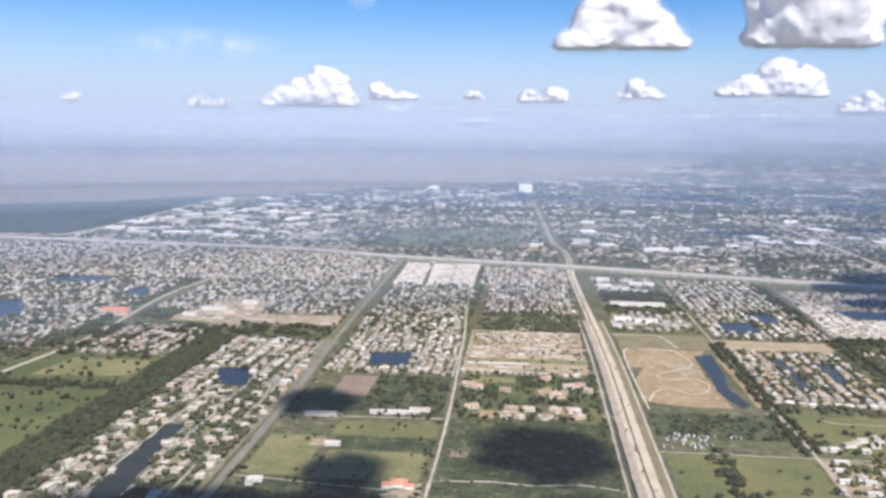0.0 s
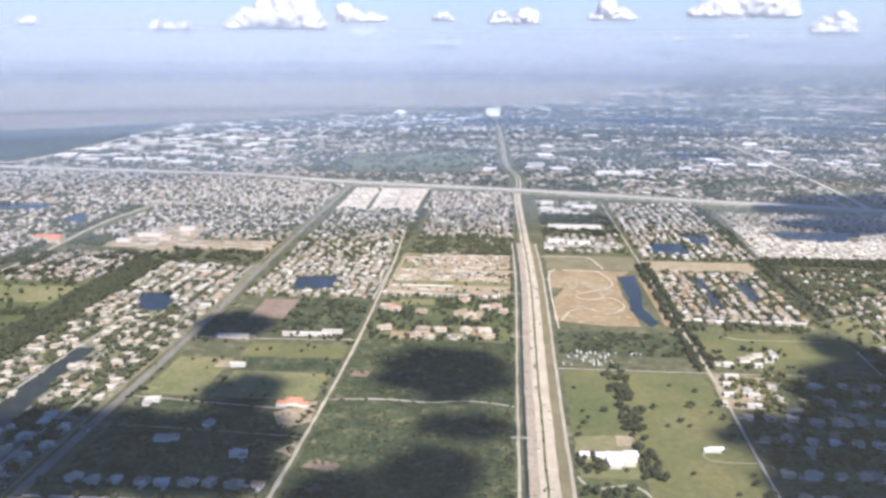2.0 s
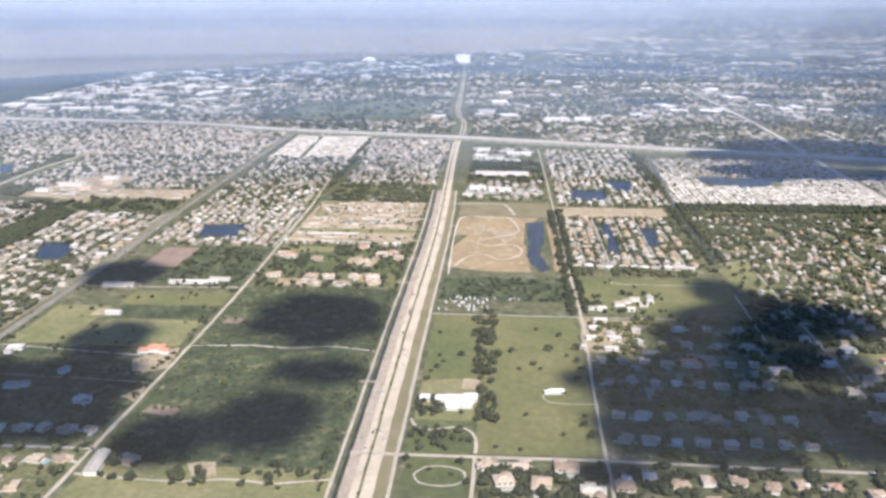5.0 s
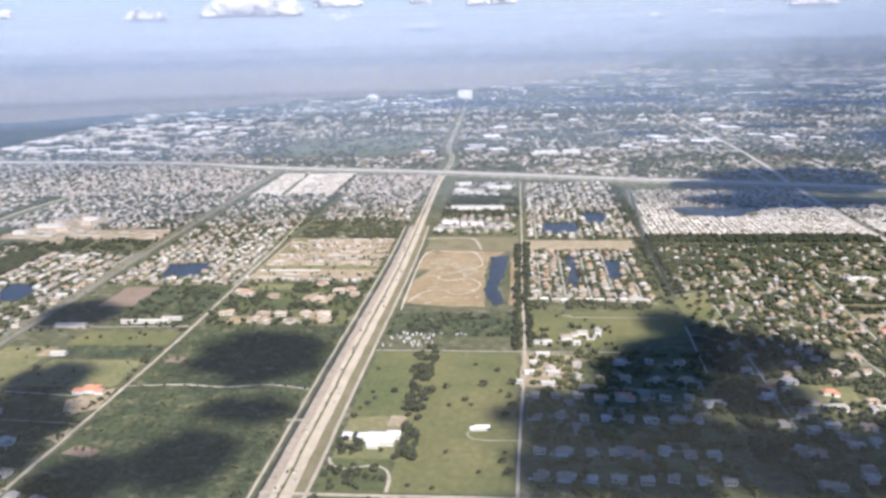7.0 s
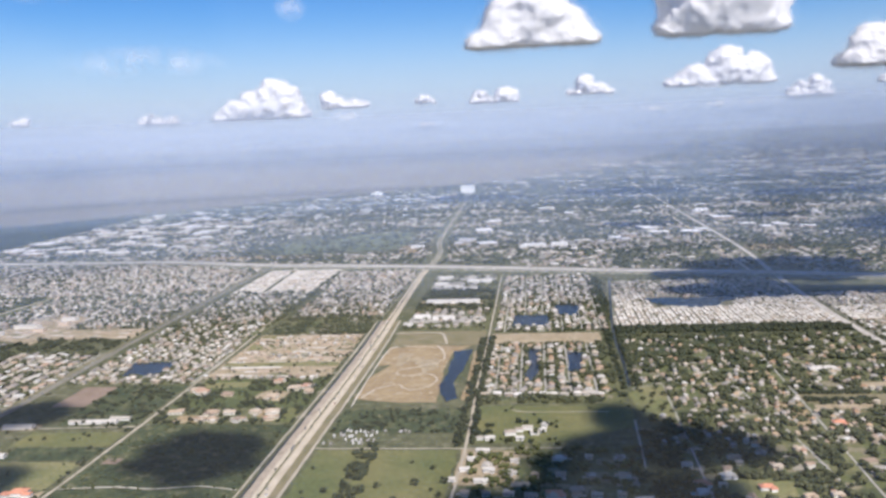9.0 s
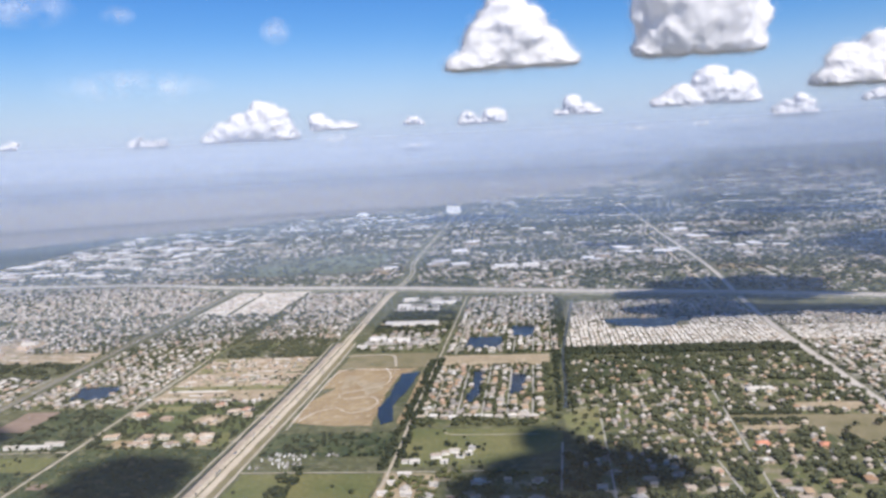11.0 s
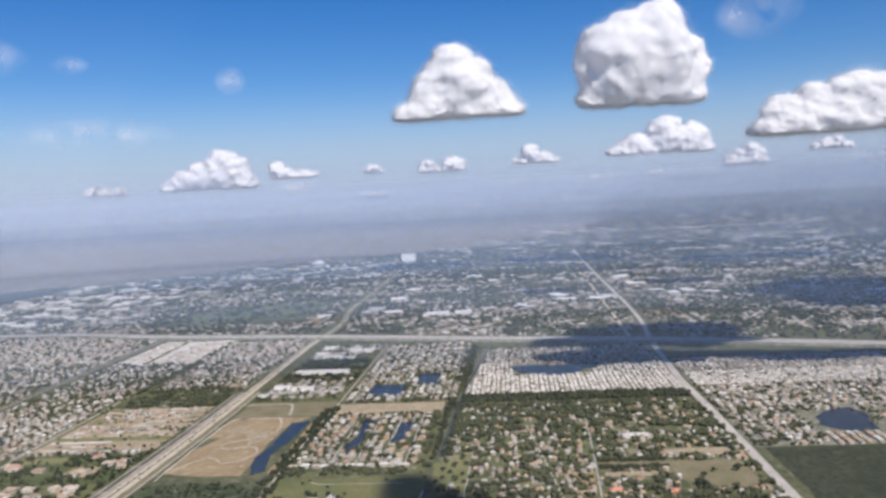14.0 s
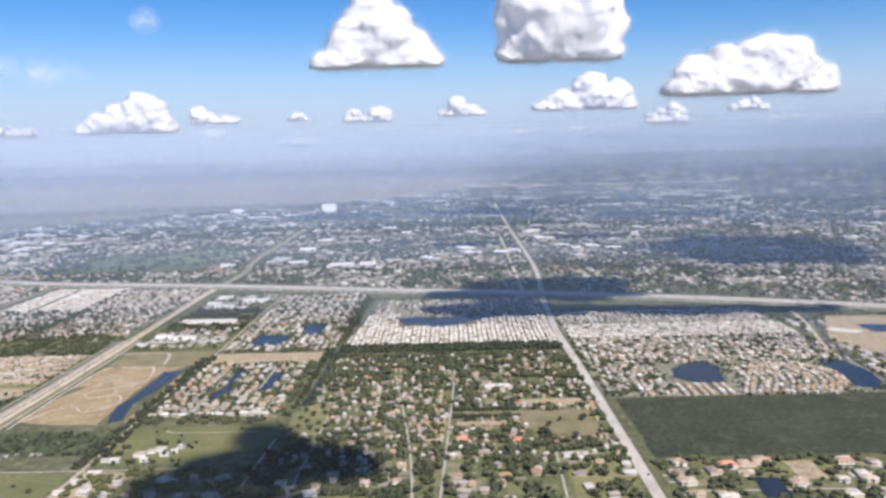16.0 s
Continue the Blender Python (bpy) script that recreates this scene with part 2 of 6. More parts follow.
def scatter(name, template, rows, mats, label, category, smooth=False):
    """Many copies of a small template as one object of kind stuff. rows: x, y, z, size x, size y, size z, turn."""
    tv, tf, ti = template
    rows = np.asarray(rows, float)
    if not len(rows):
        return None
    c, s = np.cos(rows[:, 6])[:, None], np.sin(rows[:, 6])[:, None]
    x, y, z = tv[None, :, 0] * rows[:, 3:4], tv[None, :, 1] * rows[:, 4:5], tv[None, :, 2] * rows[:, 5:6]
    v = np.stack([c * x - s * y + rows[:, 0:1], s * x + c * y + rows[:, 1:2], z + rows[:, 2:3]], -1).reshape(-1, 3)
    f = (tf[None] + (np.arange(len(rows)) * len(tv))[:, None, None]).reshape(-1, tf.shape[1])
    ob = new(name, mesh_np(name, v, f, mats, np.tile(ti, len(rows)), smooth))
    return tagged(ob, label, category, kind="stuff")


def part(name, me, parent, label=""):
    ob = new(name, me)
    ob.parent = parent
    if label:
        ob["label"] = label
    return ob


def strip(points, width, z, rough=0.0):
    """A flat ribbon along a line of (x, y); rough makes its sides uneven."""
    p = np.asarray(points, float)
    if rough:
        width = width * (1 + rough * np.array([[noise.noise((x * 0.09, y * 0.09, 1.7))] for x, y in p]))
    d = np.gradient(p, axis=0)
    d /= np.linalg.norm(d, axis=1)[:, None]
    nrm = np.stack([-d[:, 1], d[:, 0]], 1) * width / 2
    k = len(p)
    v = np.concatenate([np.c_[p + nrm, np.full(k, z)], np.c_[p - nrm, np.full(k, z)]])
    f = [(k + i, k + i + 1, i + 1, i) for i in range(k - 1)]
    return v, np.array(f)


def smooth_line(points, step=25.0):
    """A line of (x, y) rounded at its bends (Catmull-Rom)."""
    p = np.asarray(points, float)
    p = np.vstack([2 * p[0] - p[1], p, 2 * p[-1] - p[-2]])
    out = []
    for a, b_, c, d in zip(p, p[1:], p[2:], p[3:]):
        for u in np.linspace(0, 1, max(2, int(np.linalg.norm(c - b_) / step)), endpoint=False):
            out.append(0.5 * (2 * b_ + (c - a) * u + (2 * a - 5 * b_ + 4 * c - d) * u * u + (3 * b_ - a - 3 * c + d) * u ** 3))
    return np.vstack([out, p[-2:-1]])


# What is built on or flooded, in squares of 2 m, so that houses and trees keep off it.
CELL, GX, GY = 2.0, -1500.0, 200.0
TAKEN = np.zeros((1750, 1150), np.uint8)


def stamp(x0, x1, y0, y1, v=1):
    i0, i1, j0, j1 = (int((a - o) / CELL) for a, o in ((x0, GX), (x1, GX), (y0, GY), (y1, GY)))
    TAKEN[max(i0, 0):max(i1 + 1, 0), max(j0, 0):max(j1 + 1, 0)] = v


def stamp_line(points, width):
    p = smooth_line(points, 2.0)
    for x, y in p:
        stamp(x - width / 2, x + width / 2, y - width / 2, y + width / 2)


def free(x, y):
    i = np.clip(((np.asarray(x) - GX) / CELL).astype(int), 0, TAKEN.shape[0] - 1)
    j = np.clip(((np.asarray(y) - GY) / CELL).astype(int), 0, TAKEN.shape[1] - 1)
    return TAKEN[i, j] == 0


def road(name, points, width, z, material, label, category="road", keep=1.0, rough=0.0):
    line = smooth_line(points, 5.0 if rough else 25.0)
    if rough:
        line = line + [(0.5 * noise.noise((x * 0.05, y * 0.05, 4.2)), 0.5 * noise.noise((x * 0.05, y * 0.05, 8.4))) for x, y in line]
    v, f = strip(line, width, z, rough)
    ob = tagged(new(name, mesh_np(name, v, f, [material])), label, category, kind="structure")
    stamp_line(points, width + keep)
    return ob


def patch(name, points, z, material, label, category, wobble=0.0, taken=False, seed=0):
    """A flat piece of land or water with the outline given, its edge made uneven by wobble metres."""
    p = np.asarray(points, float)
    q = []
    for a, b_ in zip(p, np.roll(p, -1, 0)):
        for u in np.linspace(0, 1, max(2, int(np.linalg.norm(b_ - a) / 6.0)) if wobble else 1, endpoint=False):
            q.append(a + (b_ - a) * u)
    q = np.array(q)
    if wobble:
        q += wobble * np.array([[noise.noise((x * 0.06, y * 0.06, seed + 3.1)), noise.noise((x * 0.06, y * 0.06, seed + 9.7))] for x, y in q])
    bm = bmesh.new()
    face = bm.faces.new([bm.verts.new((x, y, z)) for x, y in q])
    if face.normal.z < 0 or sum(a[0] * b_[1] - b_[0] * a[1] for a, b_ in zip(q, np.roll(q, -1, 0))) < 0:
        face.normal_flip()
    bmesh.ops.triangulate(bm, faces=bm.faces[:])
    me = bpy.data.meshes.new(name)
    bm.to_mesh(me)
    bm.free()
    me.materials.append(material)
    if taken:
        xs, ys = q[:, 0], q[:, 1]
        for gx in np.arange(xs.min(), xs.max(), 2.0):
            for gy in np.arange(ys.min(), ys.max(), 2.0):
                inside = ((ys > gy) != (np.roll(ys, -1) > gy)) & (gx < (np.roll(xs, -1) - xs) * (gy - ys) / (np.roll(ys, -1) - ys + 1e-9) + xs)
                if inside.sum() % 2:
                    stamp(gx, gx, gy, gy)
    return tagged(new(name, me), label, category, kind="structure")


def box(x0, x1, y0, y1):
    return [(x0, y0), (x1, y0), (x1, y1), (x0, y1)]


# ---- the ground, one sheet that rises to the horizon ----
FAR, RISE = 4900.0, 4150.0


def lift(r):
    return np.where(r > RISE, 222.0 * (np.maximum(r - RISE, 0.0) / (FAR - RISE)) ** 1.6, 0.0)


def disc(name, radii, heights, mats, a0=0, a1=360, turns=180):
    ang = np.radians(np.linspace(a0, a1, turns + 1))
    v = np.array([(MID[0] + r * math.sin(a), MID[1] + r * math.cos(a), h) for r, h in zip(radii, heights) for a in ang])
    w = turns + 1
    f = [(i * w + j, i * w + j + 1, (i + 1) * w + j + 1, (i + 1) * w + j) for i in range(len(radii) - 1) for j in range(turns)]
    return mesh_np(name, v, np.array(f)[:, ::-1], mats, smooth=True)


radii = np.concatenate([[1.0], np.linspace(200, RISE, 20), np.linspace(RISE + 30, FAR, 26)])
tagged(new("ground", disc("ground", radii, lift(radii), [GROUND])), "flat green and grey-brown suburban land running to the horizon", "ground", kind="structure")


def sight(r):
    """The radius on the rising sheet at which a place r metres off on flat land would be seen."""
    if r <= RISE:
        return r
    lo, hi = RISE, FAR
    for _ in range(40):
        at = (lo + hi) / 2
        if (240.0 - float(lift(np.array(at)))) / at > 240.0 / r:
            lo = at
        else:
            hi = at
    return lo


def settle(x, y):
    """x, y, z on the sheet for a far place x, y."""
    dx, dy = x - MID[0], y - MID[1]
    r = math.hypot(dx, dy)
    k = sight(r)
    return MID[0] + dx / r * k, MID[1] + dy / r * k, float(lift(np.array(k)))


# The great shallow lake beyond the coast: bearing from MID and distance of the shore.
SHORE = [(-75, 3500), (-60, 3350), (-45, 3300), (-37.9, 3308), (-31.7, 3294), (-25.7, 3453), (-18.6, 3653), (-15.4, 3830), (-10.6, 3963), (-4.2, 4363), (-0.6, 4700), (4.7, 5736), (8.5, 8500), (10.5, 14000)]
sv, sf = [], []
bearings = np.linspace(-75, 10.5, 172)
for bearing in bearings:
    near = sight(np.interp(bearing, [s[0] for s in SHORE], [s[1] for s in SHORE]) + 25 * noise.noise((bearing * 0.8, 0, 0)))
    for u in np.linspace(0, 1, 16):
        r = near + (FAR - 1 - near) * u
        sv.append((MID[0] + r * math.sin(radians(bearing)), MID[1] + r * math.cos(radians(bearing)), float(lift(np.array(r))) + 0.6))
for i in range(len(bearings) - 1):
    for j in range(15):
        sf.append((i * 16 + j, (i + 1) * 16 + j, (i + 1) * 16 + j + 1, i * 16 + j + 1))
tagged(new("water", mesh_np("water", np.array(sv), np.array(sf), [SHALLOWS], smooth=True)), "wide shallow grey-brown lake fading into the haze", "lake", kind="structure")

# ---- roads ----
MAIN = [(92, -700), (91, 300), (90, 600), (90, 900), (85.5, 1108), (80, 1318), (77, 1480), (79, 1580), (82, 1670), (77, 1800), (62, 1900), (51, 2050), (44, 2300), (34, 2600), (22, 3000), (5, 3369), (-6, 3640)]
HIGHWAY = [(-2400, 1900), (-1600, 1835), (-850, 1755), (-500, 1722), (-262, 1640), (72, 1568), (400, 1475), (700, 1398), (960, 1305), (1144, 1225), (1600, 1010), (2300, 640)]


def shifted(points, dx, y0=-1e9, y1=1e9):
    return [(x + dx, y) for x, y in points if y0 <= y <= y1]


road("canal", shifted(MAIN, -11.0, y1=1108), 2.4, 0.10, CANAL, "straight dark drainage canal beside the main road", "canal")
road("path_west", shifted(MAIN, -15.4, y1=1108), 1.9, 0.16, LANE, "narrow pale path along the canal bank", "path", rough=0.5)
road("bank_west", shifted(MAIN, -6.7, y1=1108), 6.2, 0.15, BANK, "bare tan bank between canal and road", "bank", rough=0.15)
road("road_main_west", shifted(MAIN, -1.7, y1=1590), 3.9, 0.22, CONCRETE, "pale concrete carriageway of a straight main road", rough=0.1)
road("verge_median", shifted(MAIN, 1.1, y1=1590), 1.9, 0.17, YARD, "narrow grassy median between the two carriageways", "verge")
road("road_north_west", shifted(MAIN, -2.5, y0=1570), 3.2, 0.22, LANE, "pale carriageway running on past the highway", rough=0.3)
road("road_north_east", shifted(MAIN, 4.5, y0=1570), 3.6, 0.22, LANE, "pale carriageway running on past the highway", rough=0.3)
road("road_main_east", shifted(MAIN, 5.1, y1=1590), 6.6, 0.22, CONCRETE, "pale concrete carriageway of a straight main road", rough=0.08)
road("verge_east", shifted(MAIN, 11.5, y1=1108), 6.4, 0.14, VERGE, "dry olive grass verge beside the main road", "verge")
road("path_east", shifted(MAIN, 15.9, y1=1108), 2.3, 0.18, LANE, "pale side road along the verge", "path", rough=0.2)

hw = smooth_line(HIGHWAY, 40.0)
for nm, off, wd, z, mt, lb in (("embankment", 0.0, 64.0, 0.3, VERGE, "low grassy highway embankment with dry patches"),):
    d = np.gradient(hw, axis=0)
    d /= np.linalg.norm(d, axis=1)[:, None]
    nn = np.stack([-d[:, 1], d[:, 0]], 1)
    prof = [(-26, 0.1), (-20, 3.0), (20, 3.0), (26, 0.1)]
    v = np.concatenate([np.c_[hw + nn * o, np.full(len(hw), h)] for o, h in prof])
    k = len(hw)
    f = [(a * k + i, a * k + i + 1, (a + 1) * k + i + 1, (a + 1) * k + i) for a in range(3) for i in range(k - 1)]
    tagged(new("embankment", mesh_np("embankment", v, np.array(f)[:, ::-1], [YARD_PALE])), lb, "embankment", kind="structure")
    for nm2, o in (("road_highway_south", -9.0), ("road_highway_north", 9.0)):
        vv, ff = strip(hw + nn * o, 14.5, 3.15)
        tagged(new(nm2, mesh_np(nm2, vv, ff, [MOTORWAY])), "pale concrete highway carriageway on a low embankment", "road", kind="structure")
stamp_line(HIGHWAY, 62)

road("road_midwest", [(-70, -700), (-68, 200), (-66, 443), (-65, 560), (-66, 724), (-75, 1004), (-85, 1200), (-90, 1545)], 2.5, 0.2, LANE, "straight narrow pale sandy road between fields", rough=0.6)
road("road_west", [(-200, -700), (-206, 200), (-213, 500), (-217, 700), (-220, 800), (-228, 960), (-238, 1300), (-246, 1610)], 7.0, 0.2, ASPHALT, "grey two-lane road with grass verges")
road("verge_west", [(-208, -700), (-214, 200), (-221, 500), (-225, 700), (-228, 800), (-236, 960), (-246, 1300), (-252, 1600)], 3.0, 0.14, VERGE, "strip of dry grass beside the road", "verge")
road("road_east", [(220, -700), (222, 200), (223, 430), (226, 560), (228, 656), (226, 812), (226, 1030), (224, 1457)], 2.0, 0.2, LANE, "straight narrow pale lane between pasture and houses", rough=0.4)
road("road_far_east", [(655, -700), (657, 200), (657, 580), (658, 950), (657, 1116), (668, 1384), (693, 1770), (708, 2700), (725, 3500), (738, 4100)], 9.0, 0.24, MOTORWAY, "straight pale grey road running to the horizon")
road("road_far_lane", [(641, 1445), (658, 2235), (666, 2770)], 6.0, 0.24, CONCRETE, "pale lane beside the straight far road")
road("road_south", [(80, 420), (145, 420), (223, 421), (321, 419), (500, 417)], 3.0, 0.26, LANE, "pale cross road between pasture and houses")
road("road_cross", [(108, 641), (185, 641), (233, 641), (303, 642)], 1.8, 0.26, LANE, "pale farm lane across the pasture", rough=0.4)
road("road_dike", [(-1700, 1870), (-1180, 1869), (-1094, 1945), (-1105, 2304), (-1150, 2900), (-1020, 3130), (-800, 3420)], 22.0, 0.26, LANE, "pale road along the edge of the marsh")
road("road_ramp_west", [(-640, 1738), (-519, 1776), (-552, 1860), (-562, 1943), (-556, 2089), (-540, 2200)], 7.0, 0.26, LANE, "pale slip road curving off the highway", rough=0.3)
road("road_ramp_east", [(-552, 1960), (-500, 1950), (-451, 1914), (-390, 1810), (-336, 1716)], 7.0, 0.27, LANE, "pale slip road curving off the highway", rough=0.3)
road("road_diagonal", [(-533, 774), (-522, 892), (-527, 994), (-545, 1204), (-525, 1365), (-470, 1500)], 6.0, 0.2, LANE, "pale road through the western suburb")
road("canal_east", [(371, 800), (374, 892), (376, 1022), (392, 1250), (404, 1400)], 3.4, 0.10, CANAL, "narrow dark canal between tree rows", "canal", 2.0)
road("canal_outer", [(1022, 1215), (1005, 1120), (970, 987), (959, 862), (955, 700)], 4.5, 0.10, CANAL, "dark canal bending through houses", "canal", 2.0)
road("lane_canal", [(1010, 1215), (993, 1120), (961, 1000)], 5.0, 0.2, LANE, "pale lane along a canal", rough=0.3)
for xs in ([(402, 809), (401, 725), (397, 504)], [(520, 930), (518, 866), (511, 680), (503, 500), (497, 430)], [(455, 904), (476, 724), (486, 600), (491, 430)], [(598, 661), (594, 560), (590, 430)], [(372, 791), (385, 800), (402, 809)], [(365, 705), (361, 603)]):
    road("lane", xs, 1.5, 0.2, PAVED, "narrow pale residential lane between gardens")

# ---- water ----
for nm, pts, lb in (
    ("pond", [(-322, 824), (-283, 826), (-276, 796), (-273, 764), (-304, 762), (-310, 790)], "square dark blue pond among houses"),
    ("pond", [(-176, 908), (-124, 911), (-121, 856), (-164, 852)], "square dark blue pond ringed by houses"),
    ("pond", [(191, 940), (212, 948), (209, 900), (207, 860), (202, 816), (210, 768), (200, 757), (193, 780), (188, 810), (192, 861)], "long dark blue pond beside bare dirt"),
    ("pond", [(-302, 652), (-285, 652), (-271, 510), (-261, 420), (-284, 420), (-294, 507)], "long dark canal pond between villa rows"),
    ("pond", [(254, 1128), (302, 1125), (299, 1057), (252, 1060)], "blue pond in a housing estate"),
    ("pond", [(308, 1193), (344, 1190), (339, 1122), (309, 1124)], "blue pond in a housing estate"),
    ("pond", [(273, 944), (288, 944), (286, 880), (283, 821), (270, 821), (276, 880)], "narrow pond between tile-roofed houses"),
    ("pond", [(318, 930), (332, 928), (330, 850), (316, 852)], "narrow pond between tile-roofed houses"),
    ("pond", [(-770, 1126), (-737, 1131), (-679, 1040), (-684, 1000), (-780, 1010)], "blue pond in the western suburb"),
    ("pond", [(-622, 1251), (-587, 1240), (-575, 1177), (-612, 1190)], "blue pond in the western suburb"),
    ("pond", [(-800, 1330), (-700, 1345), (-690, 1280), (-780, 1270)], "blue pond in the western suburb"),
    ("pond", [(748, 872), (755, 905), (776, 931), (800, 940), (807, 908), (799, 880), (797, 852), (780, 846), (764, 850)], "irregular blue lake among houses"),
    ("pond", [(926, 935), (949, 930), (956, 880), (948, 838), (934, 816), (914, 826), (922, 870), (918, 905)], "long blue lake among houses"),
    ("pond", [(731, 602), (749, 601), (748, 564), (729, 565)], "small dark pond behind houses"),
    ("pond", [(432, 1222), (470, 1232), (500, 1224), (560, 1232), (566, 1204), (540, 1188), (528, 1156), (496, 1150), (474, 1172), (452, 1176)], "blue lake inside the mobile home park"),
    ("pond", [(1052, 1114), (1094, 1108), (1078, 1060), (1056, 1066)], "pale pond beside bare lots"),
):
    patch(nm, pts, 0.30, CANAL if "villa rows" in lb else WATER, lb, "pond", 3.0, True)

